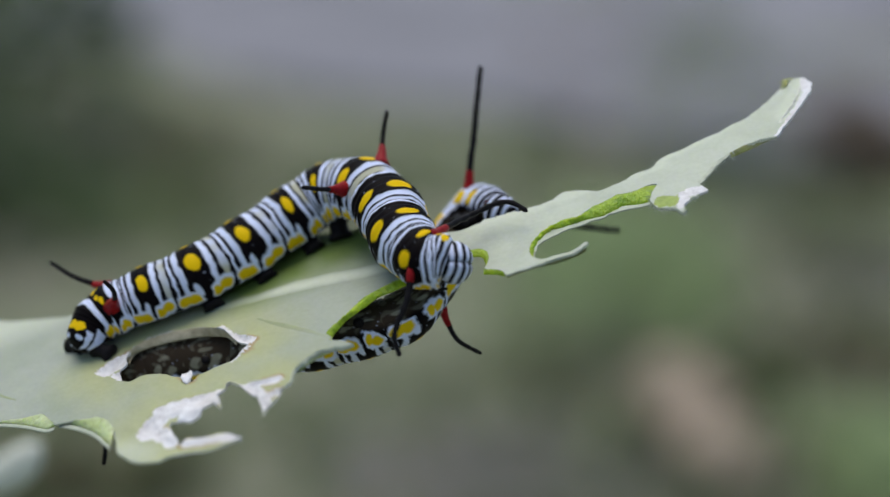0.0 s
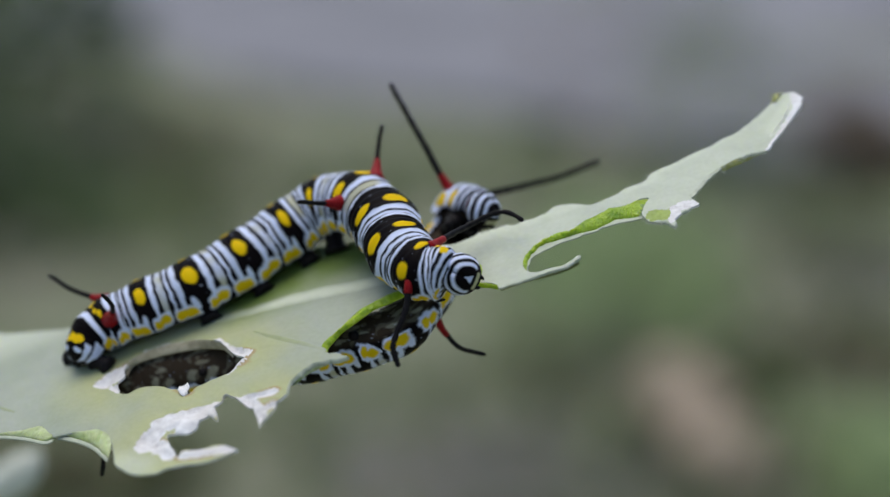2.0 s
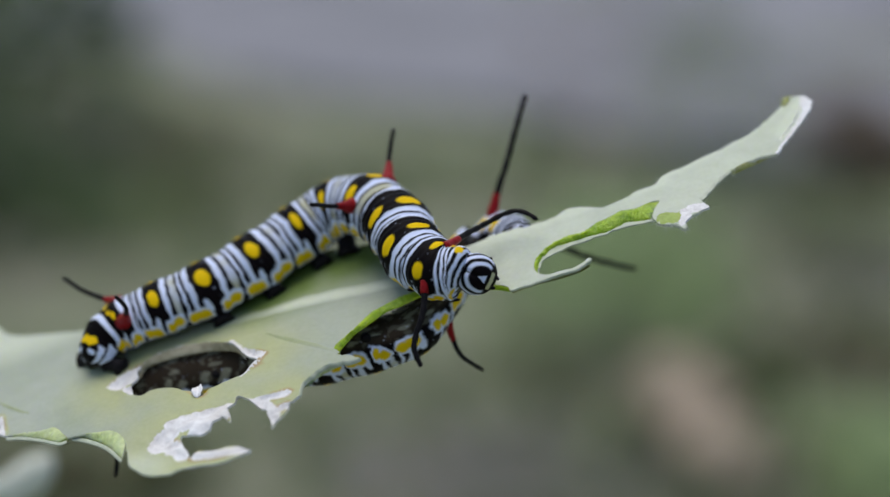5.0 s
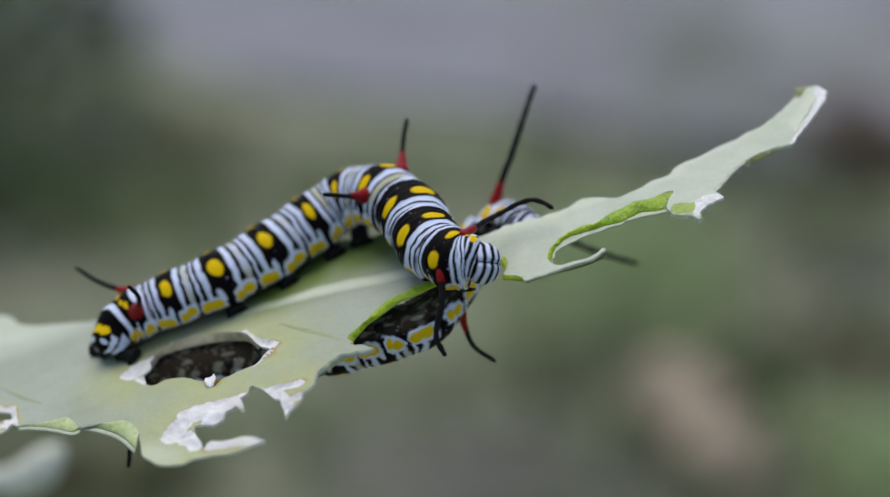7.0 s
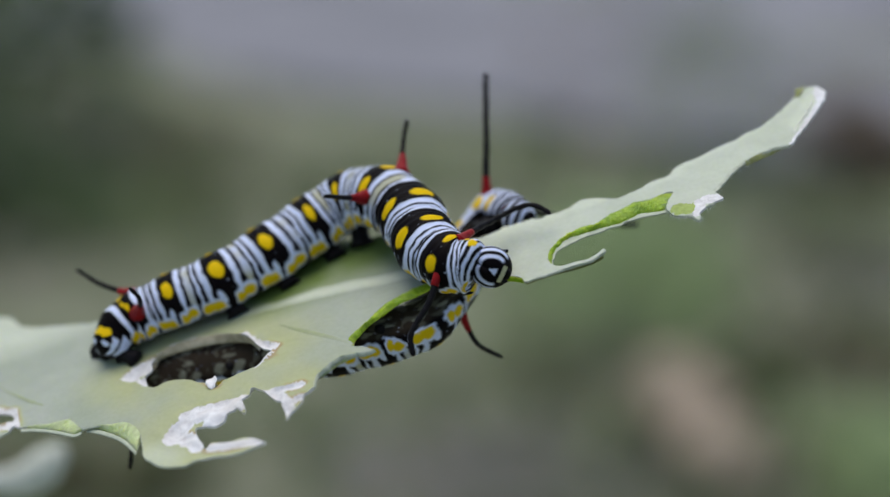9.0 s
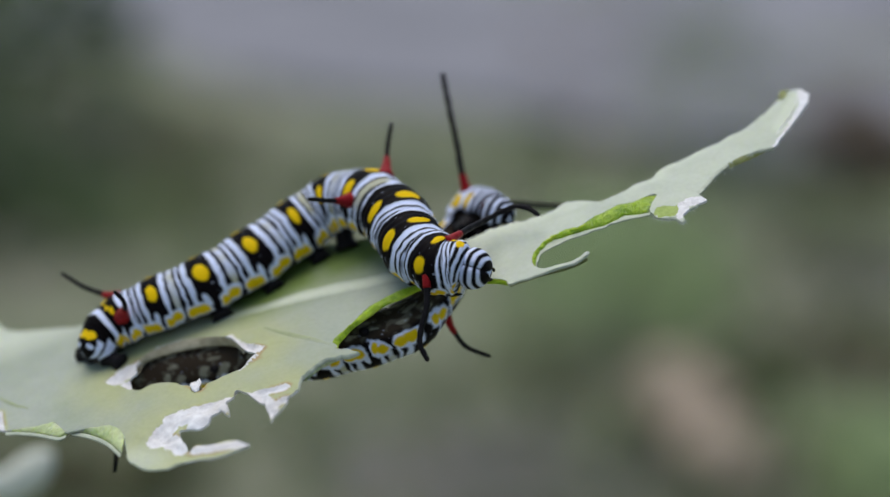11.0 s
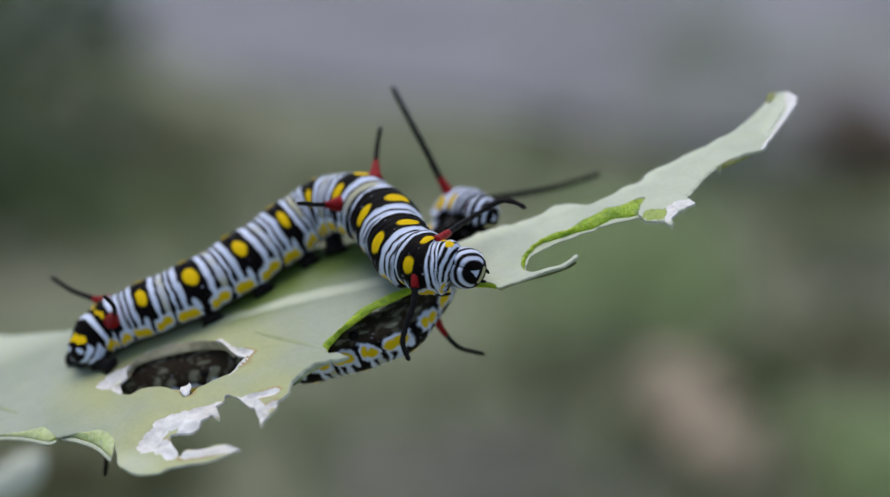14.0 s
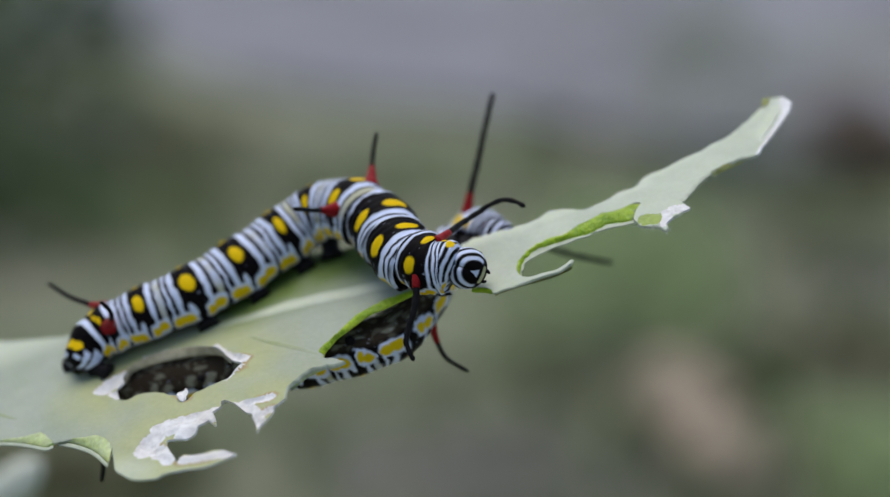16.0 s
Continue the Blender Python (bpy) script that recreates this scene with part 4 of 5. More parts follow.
def milkweed_plant():
    joint = BASE @ Vector(on_leaf(-33, -21))
    ob = new("milkweed_plant")
    tagged(ob, "upright grey-green milkweed stem that carries the leaves", "plant")
    line = [np.array((joint.x - 0.004 + 0.004 * math.sin(z * 9), joint.y, z)) / MM for z in np.linspace(-0.01, joint.z + 0.05, 24)]
    tube("stem", line, np.linspace(7.0, 5.0, 24), STEM, ob, "grey-green stem")
    return ob


def pale_leaf():
    """The curled rim of a lower leaf, behind the gnawed one."""
    ob = new("milkweed_leaf")
    tagged(ob, "small pale curled milkweed leaf lower on the stem", "leaf")
    mid = catmull([(-84, -31.0, -62), (-70, -30.0, -61), (-60, -29.8, -60), (-56.5, -28.8, -60), (-51.8, -26.9, -60)], 1.0)
    v, f = [], []
    n = len(mid)
    for i, q in enumerate(mid):
        t = i / (n - 1)
        half = (1.6 + 1.8 * min(1, max(0, t - 0.72) * 7)) * math.sqrt(max(0.02, 1 - max(0, (t - 0.88) / 0.12) ** 2)) * (1 + 0.08 * wave(t * 9, 0, 1, 51))
        for j in range(13):
            a = -1.9 + 3.8 * j / 12
            v.append((q + np.array((0.15 * math.sin(a), math.sin(a), math.cos(a) * 0.55)) * half) * MM)
        for j in range(13):
            a = -1.9 + 3.8 * j / 12
            v.append((q + np.array((0.15 * math.sin(a), math.sin(a), math.cos(a) * 0.55)) * (half - 0.5)) * MM)
    for i in range(n - 1):
        for j in range(12):
            a = 26 * i + j
            f += [(a, a + 1, a + 27, a + 26), (a + 13, a + 39, a + 40, a + 14)]
        for j in (0, 12):
            a = 26 * i + j
            f.append((a, a + 26, a + 39, a + 13))
    f.append(tuple(range(26 * (n - 1), 26 * (n - 1) + 13)))
    from_arrays("blade", v, f, PALE, ob, "pale curled blade")
    return ob


PALE = two_scale("pale_blade", (0.62, 0.64, 0.57), (0.78, 0.79, 0.74), 80.0, 600.0, 0.6, 0.2)
plant = milkweed_plant()
lower_leaf = pale_leaf()

# ---- the garden behind ----


def ground_material():
    m, tree, b = material("soil_and_moss", 0.95)
    c = ramp(tree, grain(tree, 8.0, 3.0), [(0.32, (0.16, 0.19, 0.118)), (0.45, (0.31, 0.31, 0.246)), (0.56, (0.20, 0.255, 0.138)), (0.68, (0.40, 0.372, 0.328))])
    f = grain(tree, 60.0, 8.0, 0.7)
    c = mixed(tree, 0.6, c, ramp(tree, f, [(0.3, (0.5, 0.48, 0.45)), (0.7, (1.2, 1.17, 1.12))]), "MULTIPLY")
    tree.links.new(c, b.inputs["Base Color"])
    relief(tree, b, f, 0.8, 0.01)
    return m


def sheet_ground():
    bm = bmesh.new()
    bmesh.ops.create_grid(bm, x_segments=150, y_segments=150, size=2.5)
    for v in bm.verts:
        v.co.y += 1.5
        v.co.z = 0.016 * wave(v.co.x, v.co.y, 4, 61) + 0.006 * wave(v.co.x, v.co.y, 17, 62)
        # the rim runs out flat to the horizon
        e = max(abs(v.co.x), abs(v.co.y - 1.5))
        if e > 2.49:
            v.co.x *= 400
            v.co.y = 1.5 + (v.co.y - 1.5) * 400
            v.co.z = 0
    return tagged(mesh_ob("ground", bm, ground_material()), "bare grey-brown garden soil with moss", "ground", kind="structure")


ground = sheet_ground()


def path_slab():
    bm = bmesh.new()
    bmesh.ops.create_grid(bm, x_segments=120, y_segments=50, size=1)
    for v in bm.verts:
        v.co.x *= 2.4
        v.co.y = 2.56 + v.co.y * 0.97 + (0.14 * wave(v.co.x, 0, 2.6, 71) + 0.30 * min(max((0.12 - v.co.x) / 0.4, 0), 1) if v.co.y < 0 else 0)
        v.co.z = 0.006 + 0.002 * wave(v.co.x, v.co.y, 6, 72)
    low = bmesh.ops.extrude_face_region(bm, geom=bm.faces[:])
    bmesh.ops.translate(bm, vec=(0, 0, -0.07), verts=[e for e in low["geom"] if isinstance(e, bmesh.types.BMVert)])
    bmesh.ops.recalc_face_normals(bm, faces=bm.faces[:])
    m = two_scale("weathered_concrete", (0.12, 0.12, 0.138), (0.31, 0.305, 0.357), 7.0, 70.0, 0.9, 0.4, 0.002)
    return tagged(mesh_ob("pavement", bm, m, smooth=False), "weathered lilac-grey concrete path", "path", kind="structure")


path_slab()


def scattered_blades(name, count, spread, tall, mat, label, category, seed):
    """Many small blades over a stretch of ground, thick in some patches and thin in others."""
    rnd = random.Random(seed)
    v, f = [], []
    made = 0
    while made < count:
        x, y = rnd.uniform(spread[0], spread[1]), rnd.uniform(spread[2], spread[3])
        if noise.noise((x * 3.5, y * 3.5, seed)) + 0.25 < rnd.random() * 0.7:
            made += 0.25
            continue
        a, h = rnd.uniform(0, 6.28), tall * rnd.uniform(0.4, 1.0)
        wd, lean = h * rnd.uniform(0.06, 0.14), h * rnd.uniform(0.1, 0.8)
        dx, dy = math.cos(a), math.sin(a)
        z = 0.016 * wave(x, y, 4, 61) - 0.004
        k = len(v)
        for t in (0, 0.5, 1):
            ww = wd * (1 - 0.9 * t)
            cx, cy, cz = x + dx * lean * t * t, y + dy * lean * t * t, z + h * t
            v += [(cx - dy * ww, cy + dx * ww, cz), (cx + dy * ww, cy - dx * ww, cz)]
        f += [(k, k + 1, k + 3, k + 2), (k + 2, k + 3, k + 5, k + 4)]
        made += 1
    return tagged(from_arrays(name, v, f, mat, None, "", False), label, category, kind="stuff")


def foliage(name, dark, light):
    m, tree, b = material(name, 0.7)
    b.inputs["Specular IOR Level"].default_value = 0.2
    geo = tree.nodes.new("ShaderNodeNewGeometry")
    c = ramp(tree, geo.outputs["Random Per Island"], [(0.0, dark), (1.0, light)])
    tree.links.new(mixed(tree, 0.4, c, ramp(tree, grain(tree, 25.0), [(0.3, dark), (0.7, light)])), b.inputs["Base Color"])
    return m


GRASS = foliage("grass_blade", (0.09, 0.13, 0.05), (0.20, 0.25, 0.11))
WEED = foliage("weed_leaf", (0.06, 0.095, 0.042), (0.13, 0.175, 0.085))
scattered_blades("grass", 4200, (-0.9, 0.9, 0.75, 1.60), 0.04, GRASS, "short grey-green grass and weeds on the soil", "grass", 5)


LITTER = foliage("dry_litter", (0.16, 0.115, 0.08), (0.30, 0.23, 0.175))
scattered_blades("leaf_litter", 420, (0.06, 0.19, 1.62, 2.0), 0.03, LITTER, "dry brown leaf litter on the path's edge", "litter", 12)


def shrub(x, y, wide, tall, count, seed, label):
    """A low bush: a few twigs and a loose crown of small leaves."""
    rnd = random.Random(seed)
    ob = new("shrub")
    tagged(ob, label, "shrub")
    twigs, v, f = [], [], []
    for i in range(7):
        a = rnd.uniform(0, 6.28)
        top = np.array((x + math.cos(a) * wide * 0.6 * rnd.random(), y + math.sin(a) * wide * 0.5 * rnd.random(), tall * rnd.uniform(0.6, 0.95)))
        line = catmull([np.array((x, y, -0.01)) / MM, (np.array((x, y, 0)) * 0.45 + top * 0.55 + np.array((0, 0, 0.02))) / MM, top / MM], 12)
        twigs.append(tube("twig", line, np.linspace(3.5, 1.2, len(line)), STEM, ob, "", 6))
    for i in range(count):
        a, r = rnd.uniform(0, 6.28), wide * math.sqrt(rnd.random())
        z = tall * (0.08 + 0.92 * rnd.random()) * (1 - 0.55 * (r / wide) ** 2)
        c = np.array((x + math.cos(a) * r, y + math.sin(a) * r * 0.8, z))
        d = np.array((rnd.gauss(0, 1), rnd.gauss(0, 1), rnd.gauss(0.2, 0.6)))
        d /= np.linalg.norm(d)
        s = np.cross(d, (rnd.gauss(0, 1), rnd.gauss(0, 1), rnd.gauss(0, 1)))
        s /= np.linalg.norm(s)
        ln, wd = rnd.uniform(0.018, 0.036), rnd.uniform(0.006, 0.012)
        k = len(v)
        up = np.cross(s, d) * 0.004
        v += [c, c + d * ln * 0.5 + s * wd + up, c + d * ln, c + d * ln * 0.5 - s * wd + up]
        f += [(k, k + 1, k + 2), (k, k + 2, k + 3)]
    crown = from_arrays("crown", v, f, WEED, ob, "loose crown of dark green leaves", False)
    return ob


shrub(-0.410, 1.66, 0.170, 0.24, 620, 1, "low dark green leafy bush at the path's edge")
shrub(-0.37, 1.40, 0.13, 0.08, 230, 4, "low green leafy bush before a taller one")


def clump(name, x, y, rx, ry, count, tall, mat, label, category, seed, low=0.0):
    """Low loose growth or litter: small folded leaves thickest in the middle of a patch."""
    rnd = random.Random(seed)
    v, f = [], []
    for i in range(int(count * 2.4)):
        a, r = rnd.uniform(0, 6.28), rnd.random() ** 0.6 * 1.15
        px_, py_ = x + math.cos(a) * r * rx, y + math.sin(a) * r * ry
        q = np.array((px_, py_, 0.016 * wave(px_, py_, 4, 61) + 0.004 + max(low * rnd.random(), tall * rnd.random() * max(0.2, 1 - r))))
        d = np.array((rnd.gauss(0, 1), rnd.gauss(0, 1), rnd.gauss(0, 0.35)))
        d /= np.linalg.norm(d)
        e = np.cross(d, (rnd.gauss(0, 0.4), rnd.gauss(0, 0.4), 1.0))
        e /= np.linalg.norm(e)
        ln, wd = rnd.uniform(0.009, 0.018), rnd.uniform(0.0035, 0.006)
        k = len(v)
        fold = np.cross(e, d) * 0.003
        v += [q, q + d * ln * 0.5 + e * wd + fold, q + d * ln, q + d * ln * 0.5 - e * wd + fold]
        f += [(k, k + 1, k + 2), (k, k + 2, k + 3)]
    return tagged(from_arrays(name, v, f, mat, None, "", False), label, category, kind="stuff")


BRIGHT = foliage("fresh_weed_leaf", (0.29, 0.375, 0.18), (0.46, 0.56, 0.315))
SAGE = foliage("sage_weed_leaf", (0.20, 0.235, 0.155), (0.33, 0.375, 0.25))
DULL = foliage("old_weed_leaf", (0.09, 0.10, 0.055), (0.16, 0.17, 0.10))
UMBER = foliage("rotten_leaf", (0.055, 0.045, 0.022), (0.12, 0.098, 0.052))
ASH = foliage("bleached_leaf", (0.27, 0.255, 0.23), (0.40, 0.38, 0.35))
clump("leaf_litter", 0.325, 1.64, 0.062, 0.12, 400, 0.03, UMBER, "dark brown rotten leaf litter by the path", "litter", 41)
clump("weed", 0.205, 1.56, 0.060, 0.06, 120, 0.24, SAGE, "tall grey-green weed at the path's edge", "weed", 42, 0.12)
clump("weed", -0.345, 1.50, 0.016, 0.03, 60, 0.24, SAGE, "tall pale green weed before a dark bush", "weed", 52, 0.2)
clump("leaf_litter", -0.205, 1.62, 0.055, 0.09, 45, 0.02, UMBER, "dark brown rotten leaf litter at the path's edge", "litter", 43)
clump("weed", 0.118, 1.31, 0.065, 0.11, 330, 0.03, BRIGHT, "fresh green low weed on the soil", "weed", 44)
clump("leaf_litter", 0.248, 1.175, 0.052, 0.05, 44, 0.015, UMBER, "dark brown rotten leaf litter on the soil", "litter", 45)
clump("weed", 0.060, 1.13, 0.045, 0.04, 26, 0.02, DULL, "dull olive low weed on the soil", "weed", 46)
clump("weed", 0.285, 1.38, 0.06, 0.08, 50, 0.02, DULL, "dull olive low weed beyond the stones", "weed", 50)
clump("leaf_litter", 0.024, 1.0, 0.08, 0.045, 150, 0.01, ASH, "bleached grey leaf litter on the soil", "litter", 47)
clump("weed", 0.232, 1.015, 0.026, 0.06, 90, 0.03, BRIGHT, "fresh green low weed beside the stones", "weed", 48)
clump("leaf_litter", -0.182, 0.99, 0.052, 0.035, 45, 0.01, UMBER, "brown leaf litter on the soil", "litter", 49)

clump("weed", 0.098, 1.175, 0.030, 0.045, 20, 0.02, SAGE, "sage green low weed on the soil", "weed", 53)
clump("leaf_litter", 0.172, 1.13, 0.016, 0.03, 13, 0.01, UMBER, "brown rotten leaf litter beside a stone", "litter", 54)
clump("weed", 0.116, 1.045, 0.016, 0.02, 9, 0.035, DULL, "dull olive low weed before the stones", "weed", 55)
clump("leaf_litter", 0.29, 1.31, 0.045, 0.06, 40, 0.01, ASH, "bleached grey leaf litter between weeds", "litter", 56)


def lump(name, x, y, size, squash, mat, label, category, seed):
    bm = bmesh.new()
    bmesh.ops.create_icosphere(bm, subdivisions=4, radius=size)
    for v in bm.verts:
        k = 1 + 0.35 * wave(v.co.x / size, v.co.y / size + v.co.z / size, 1.1, seed) + 0.08 * wave(v.co.x / size, v.co.z / size, 5, seed + 1)
        v.co *= k
        v.co.z *= squash
        v.co += Vector((x, y, size * squash * 0.6))
    return tagged(mesh_ob(name, bm, mat), label, category)


ROCK = two_scale("pinkish_stone", (0.365, 0.28, 0.213), (0.50, 0.395, 0.318), 25.0, 200.0, 0.85, 0.6, 0.003)
BROWN = two_scale("rotten_bark", (0.06, 0.042, 0.027), (0.13, 0.095, 0.065), 30.0, 220.0, 0.9, 0.7, 0.004)
lump("stone", 0.131, 1.072, 0.030, 0.8, ROCK, "weathered pinkish-brown stone lying on the soil", "stone", 81)
lump("stone", 0.150, 1.020, 0.026, 0.7, ROCK, "smaller pinkish-brown stone half sunk in the soil", "stone", 87)
for x, y, size, seed in ((0.325, 1.60, 0.028, 83), (0.358, 1.57, 0.024, 84), (0.305, 1.64, 0.020, 85), (0.345, 1.66, 0.026, 86)):
    tagged(lump("bark_chunk", x, y, size, 0.7, BROWN, "dark brown rotten chunk of bark on the soil", "bark", seed), group="bark chunks by the path")


# ---- movement ----
PIVOT = Vector((-40, -10, 0)) * MM
# seconds, turn in degrees, shift in mm: the breeze rocks the leaf and all that sits on it
SWAY = [(0.0, 0.0, 0.0, 0.0, 0.0, 0.0, 0.0), (0.5, 0.05, -0.05, 0.0, 0.51, -0.06, 0.0), (1.0, -0.15, 0.0, -0.03, 0.74, -0.2, -0.7), (1.5, -0.07, -0.1, -0.02, 0.15, -0.81, -1.36),
        (2.0, -0.06, -0.02, 0.06, -0.55, -1.36, -2.21), (2.5, -0.15, -0.05, 0.13, -0.77, -1.95, -3.2), (3.0, -0.1, -0.04, 0.11, -0.2, -2.1, -4.23), (3.5, -0.08, -0.03, 0.05, 0.11, -2.58, -4.56),
        (4.0, -0.4, -0.1, 0.08, 0.27, -3.16, -4.57), (4.5, -0.36, -0.17, 0.05, 0.72, -2.2, -3.69), (4.7, -0.3, -0.2, 0.05, 0.61, -1.87, -3.6), (6.8, -0.07, -0.35, -0.04, 0.93, -1.07, -3.3), (7.0, -0.07, -0.38, -0.05, 1.95, -0.57, -3.24), (7.5, -0.04, -0.5, -0.08, 2.65, -0.13, -2.54),
        (8.0, 0.05, -0.48, -0.06, 2.99, -0.09, -2.88), (8.5, -0.02, -0.33, 0.03, 2.94, -0.3, -2.92), (9.0, 0.05, -0.38, 0.11, 2.01, -0.78, -3.7), (9.5, -0.08, -0.33, 0.11, 2.33, -1.04, -3.84),
        (10.0, -0.3, -0.38, 0.15, 1.27, -1.39, -3.43), (10.2, -0.28, -0.35, 0.16, 0.82, -1.28, -3.4), (12.3, -0.1, 0.1, 0.3, 0.06, -1.02, -4.4), (12.5, -0.1, 0.15, 0.32, -0.5, -1.52, -4.4), (13.0, -0.22, 0.08, 0.38, -1.67, -2.2, -4.16), (13.5, -0.22, 0.14, 0.37, -0.93, -1.92, -3.82),
        (14.0, -0.06, 0.03, 0.39, -0.62, -1.61, -4.11), (14.5, -0.12, 0.0, 0.36, -0.64, -1.64, -4.4), (15.0, -0.12, -0.05, 0.32, 0.19, -1.53, -4.06), (15.5, -0.05, 0.12, 0.39, -0.61, -2.06, -4.65),
        (16.0, -0.2, 0.12, 0.5, -1.02, -2.23, -4.58)]
# the lower caterpillar's fore body: seconds, turn in the plane of view, shift in mm
REAR_UP = [(0, 0, 0, 0), (0.3, 0.3, 0.9, 0), (0.5, -1.2, 0.65, -0.24), (0.7, -1.2, 0.6, -0.1), (0.9, 10, -0.8, 0.34), (1, 19.5, -1.72, 0.44), (1.5, 25.7, -1.49, 0.87), (2, 34.7, -2.1, 1.39), (2.5, 40, -2.1, 1.5), (3, 40.4, -2.5, 1.57),
           (3.4, 29.2, -1.62, 1.3), (3.5, 19.4, -1.26, 1.11), (3.6, 12.2, -0.9, 0.91), (3.8, 3.7, -0.17, 0.76), (4, 1.7, 0.57, 0.6), (4.2, -4, 1.12, 0.22), (4.5, -7.2, 1.75, -0.07), (4.7, -8.7, 2.1, -0.18), (6.8, -12.5, 0.5, -1.1),
           (7, -12.9, 0.8, -0.5), (7.2, -4.8, 0.48, -0.2), (7.4, 2, 0.16, 0.11), (7.5, 2.2, 0, 0.26), (8, 7.9, -0.5, 0.21), (8.5, 3.8, 0.1, 0.36), (9, 5.9, 0, 0.2), (9.2, 7.8, -0.2, 0.32), (9.5, 13, -0.5, 0.49), (10, 11.9, -0.45, 0.8),
           (10.2, 13.2, -0.55, 0.81), (12.3, 29, -1.6, 0.9), (12.5, 35, -1.5, 0.6), (13, 31.5, -1.47, 1), (13.5, 28.6, -1.3, 1.03), (14, 33.1, -1.9, 0.98), (14.5, 31, -1.86, 0.94), (14.7, 21.8, -0.98, 0.98), (15, 12.6, 0.22, 0.93),
           (15.2, 4, 1, 0.63), (15.5, -10.7, 2.2, -0.18), (15.7, -4.5, 1.77, -0.25), (16, -7.2, 1.12, -0.36)]
# the upper caterpillar's fore body creeps on: seconds, near filament's turn, shift in mm
CREEP = [(0, 0.0, 0, 0), (0.5, 2.2, 0, 0.12), (1, -1.4, 0.31, 0.18), (1.5, 2.1, 0.3, 0.05), (2, 0.5, 0.33, 0.2), (2.5, 1.3, 0.5, 0.3), (3, 2.4, 0.5, 0.3), (3.5, 7.6, 0.7, 0.72), (4, 0.1, 0.61, 0.5),
         (4.5, 3.9, 0.6, 0.38), (6.8, 9.9, 0.91, 0.6), (7, 10.9, 0.86, 0.5), (7.5, 9.0, 0.88, 0.5), (8, 7.9, 0.7, 0.43), (8.5, 5.1, 0.7, 0.32), (9, -9.4, 0.58, 0.27), (9.5, -0.8, 0.62, 0.33), (10, 6.2, 0.98, 0.35),
         (10.2, 6.8, 0.97, 0.33), (12.3, 11.0, 1.1, 0.44), (12.5, 10.9, 1.18, 0.57), (13, -8.3, 1.02, 0.36), (13.5, -1.7, 0.9, 0.54), (14, 2.8, 1.02, 0.75), (14.5, 2.7, 1.2, 0.66), (15, 4.1, 1.22, 1.02), (15.5, 5.1, 1.55, 1.1),
         (16, 5.2, 1.48, 1.25)]
# extra turn of the lower caterpillar's far filament
FAR_LIFT = [(0, 0), (0.5, 0), (0.7, 3), (1.0, 6), (1.5, 3.5), (2.0, 3), (2.5, 0), (3.0, 2), (3.5, 3.5), (3.8, 0), (16, 0)]
FAR_TURN = [(0, 0), (1.5, 1.1), (3.5, 2.1), (7, 2.8), (9, 1.6), (12.5, 1.6), (13, 3.7), (14.5, 7), (15, 8.5), (16, 7)]
# its fore body ducks behind the edge: seconds, drop in mm
DUCK = [(0, 0), (4.0, 0), (4.5, 0.7), (4.7, 0.8), (6.8, 0.6), (7.0, 0.5), (7.5, 0), (15.0, 0), (15.2, 0.4), (15.5, 1.2), (15.7, 0.6), (16.0, 0.2)]
# the upper caterpillar's head swings: 0 chewing into the edge, 1 face turned to the lens
FACE = [(0, 0), (0.3, 0), (0.5, 0.15), (0.7, 0.85), (0.8, 1), (1.5, 1.0), (2.0, 0.8), (2.5, 0.55), (3.0, 0.15), (3.5, 0.07), (3.6, 0.4), (3.7, 0.85), (3.9, 1), (4.7, 1), (6.8, 0.1), (7.0, 0.0), (8.4, 0.0), (8.5, 0.12),
        (8.6, 0.5), (8.7, 0.7), (8.8, 0.95), (9.0, 1), (9.6, 0.85), (10.0, 0.8), (12.4, 0.0), (12.5, 0.05), (12.6, 0.75), (12.7, 0.9), (12.8, 1), (13.0, 1), (13.6, 0.8), (14.5, 0.72), (15.0, 0.62), (15.2, 0.5),
        (15.5, 0.4), (15.8, 0.25), (16.0, 0.8)]


def about(place, turn):
    p = Vector(place)
    return Matrix.Translation(p) @ turn @ Matrix.Translation(-p)


def sway(row):
    t, rx, ry, rz, x, y, z = row
    return BASE @ Matrix.Translation(Vector((x, y, z)) * MM) @ about(PIVOT, pose(0, 0, 0, rx, ry, rz))


def value(rows, t, i=1):
    return float(np.interp(t, [r[0] for r in rows], [r[i] for r in rows]))


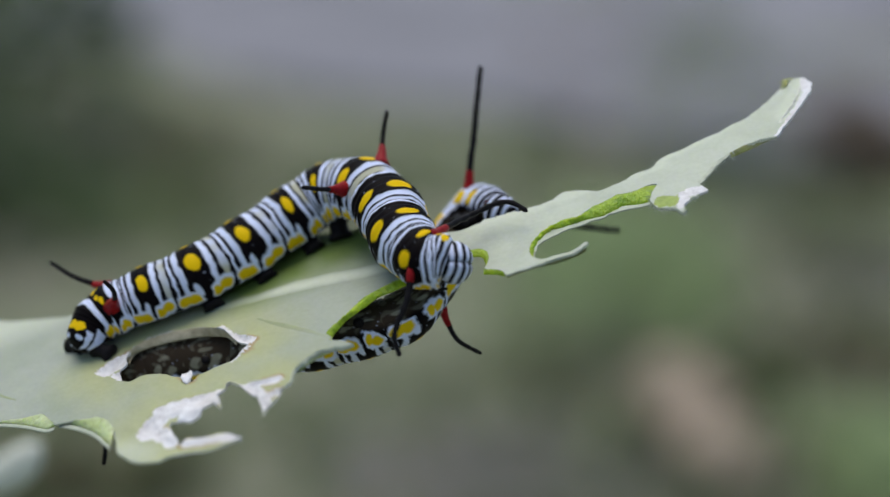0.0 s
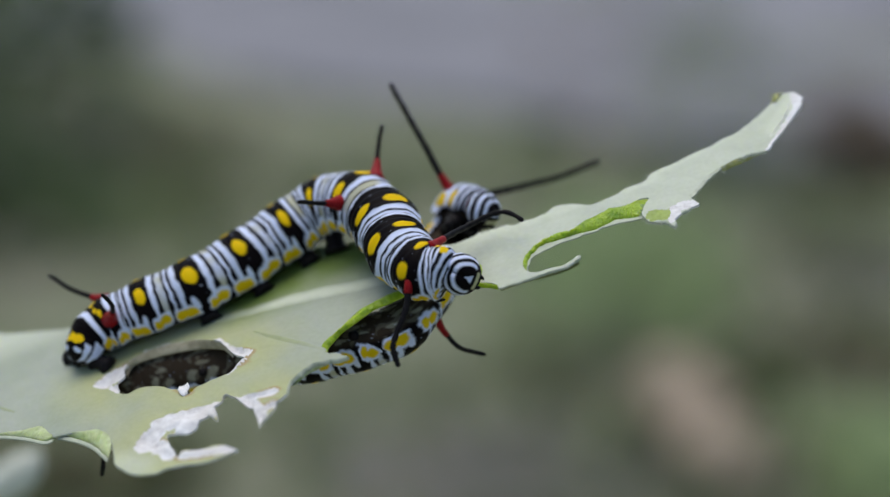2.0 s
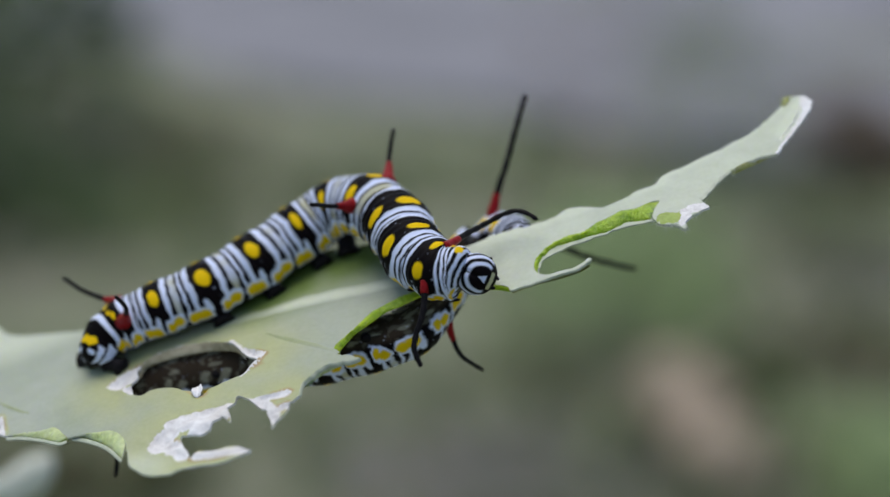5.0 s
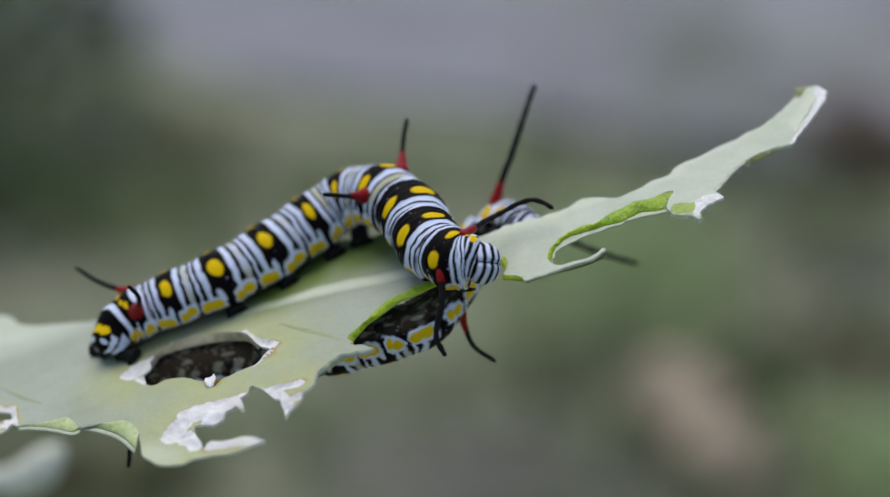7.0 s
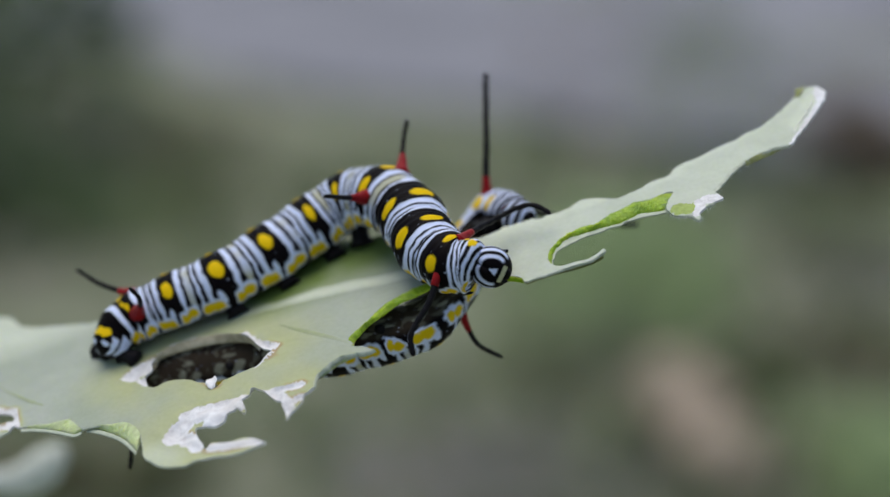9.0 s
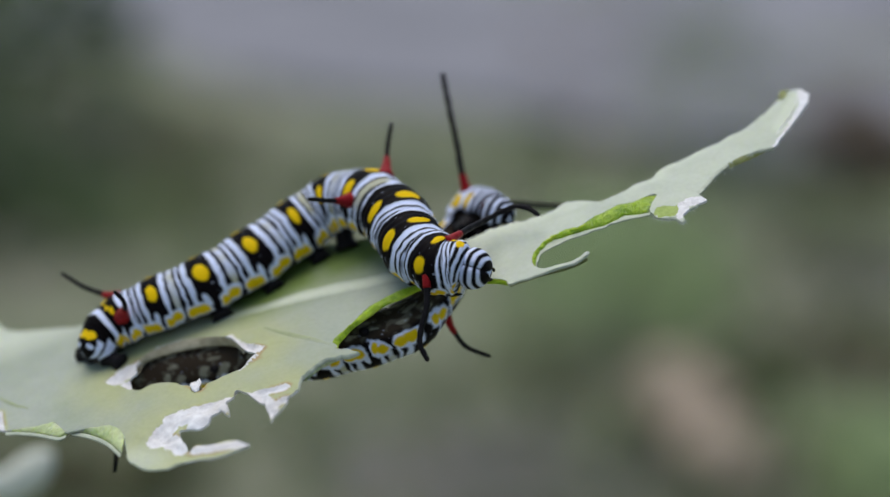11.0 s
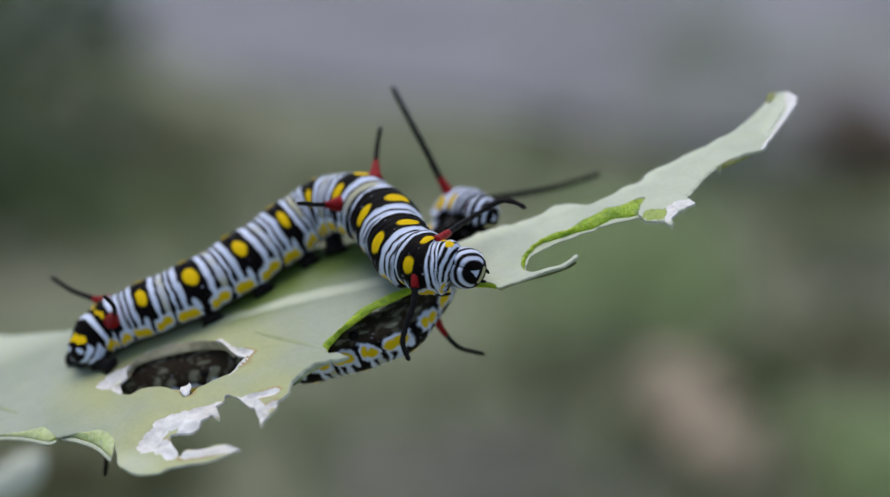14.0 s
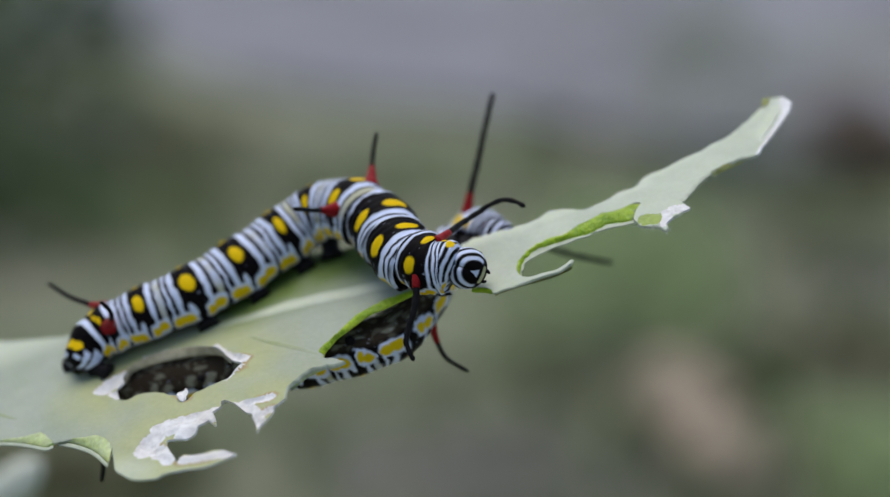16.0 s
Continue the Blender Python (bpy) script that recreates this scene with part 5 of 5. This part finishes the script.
def motions():
    rows = [(r[0], sway(r)) for r in SWAY]
    for ob in (leaf, cat_1, cat_2, lower_leaf):
        walk(ob, rows)
    # lower caterpillar
    hip = Vector(C2_STATIONS[10]) * MM
    near_root = Vector(spot_on(spine_2, 11.15, 50)) * MM
    far_root = Vector(spot_on(spine_2, 11, -30)) * MM

    def reared(t, share):
        a, x, y = (value(REAR_UP, t, i) * share for i in (1, 2, 3))
        return Matrix.Translation(Vector((x * (0.4 if x < 0 else 0.85), y * 0.8, 0)) * MM) @ about(hip, Matrix.Rotation(radians(a * 0.18), 4, "Z"))

    def flicked(t, root, share):
        drop = Matrix.Translation(Vector((0, -1.4 * max(0.0, value(DUCK, t) - 0.6), 0)) * MM)
        return drop @ reared(t, 1.0) @ about(root, Matrix.Rotation(radians(value(REAR_UP, t) * share), 4, "Z"))

    times = [r[0] for r in REAR_UP]

    def ducked(t, share):
        return Matrix.Translation(Vector((0, -value(DUCK, t) * share, 0)) * MM)

    for ob in (segs_2[11], segs_2[12], head_2):
        walk(ob, [(t, ducked(t, 1.0) @ reared(t, 1.0)) for t in times])
    walk(segs_2[10], [(t, ducked(t, 0.6) @ reared(t, 0.45)) for t in times])
    walk(other_near, [(t, flicked(t, near_root, 0.82)) for t in times])
    walk(other_far, [(t, flicked(t, far_root, 0.54) @ about(far_root, Matrix.Rotation(radians(value(FAR_LIFT, t)), 4, "Z"))) for t in times])
    mid_root = Vector(spot_on(spine_2, 8.5, -62)) * MM
    walk(other_mid, [(t, about(mid_root, Matrix.Rotation(radians(value(REAR_UP, t) * 0.42), 4, "Z"))) for t in times])
    # upper caterpillar
    times = [i / 10 for i in range(161)]
    neck = Vector(C1_STATIONS[11]) * MM

    def crept(t, along, up):
        return Matrix.Translation(Vector((value(CREEP, t, 2) * along, value(CREEP, t, 3) * up, 0)) * MM)

    chew = Vector(CHEW).normalized()
    facing = Vector((0.06, -0.18, 0.98)).normalized()
    arc = chew.rotation_difference(facing)
    skull = Vector(SKULL) * MM

    def swung(t, share, place, x, y):
        k = value(FACE, t)
        q = Matrix.Identity(3).to_quaternion().slerp(arc, k * share)
        return Matrix.Translation(Vector((x, y, 0)) * k * MM) @ about(place, q.to_matrix().to_4x4())

    walk(segs_1[9], [(t, crept(t, 0.38, 0.1)) for t in times])
    walk(segs_1[10], [(t, crept(t, 0.66, 0.38)) for t in times])
    walk(segs_1[11], [(t, crept(t, 1.0, 1.0)) for t in times])
    walk(segs_1[12], [(t, crept(t, 1.0, 1.0) @ swung(t, 0.13, neck, 0.5, -0.05)) for t in times])
    walk(head_1, [(t, crept(t, 1.0, 1.0) @ swung(t, 1.0, skull, 1.0, 0.0)) for t in times])
    walk(fore_leg, [(t, Matrix.Translation(Vector((1.3, 0.9, 0)) * (value(FACE, t) - 1) * MM)) for t in times])
    near_foot, far_foot = (Vector(spot_on(spine_1, 11.14, a)) * MM for a in (50, -48))
    walk(fore_near, [(t, crept(t, 1.0, 1.0) @ about(near_foot, Matrix.Rotation(radians(value(CREEP, t)), 4, "Z"))) for t in times])
    walk(fore_far, [(t, crept(t, 1.0, 1.0) @ about(far_foot, Matrix.Rotation(radians(value(FAR_TURN, t)), 4, "Z"))) for t in times])


motions()
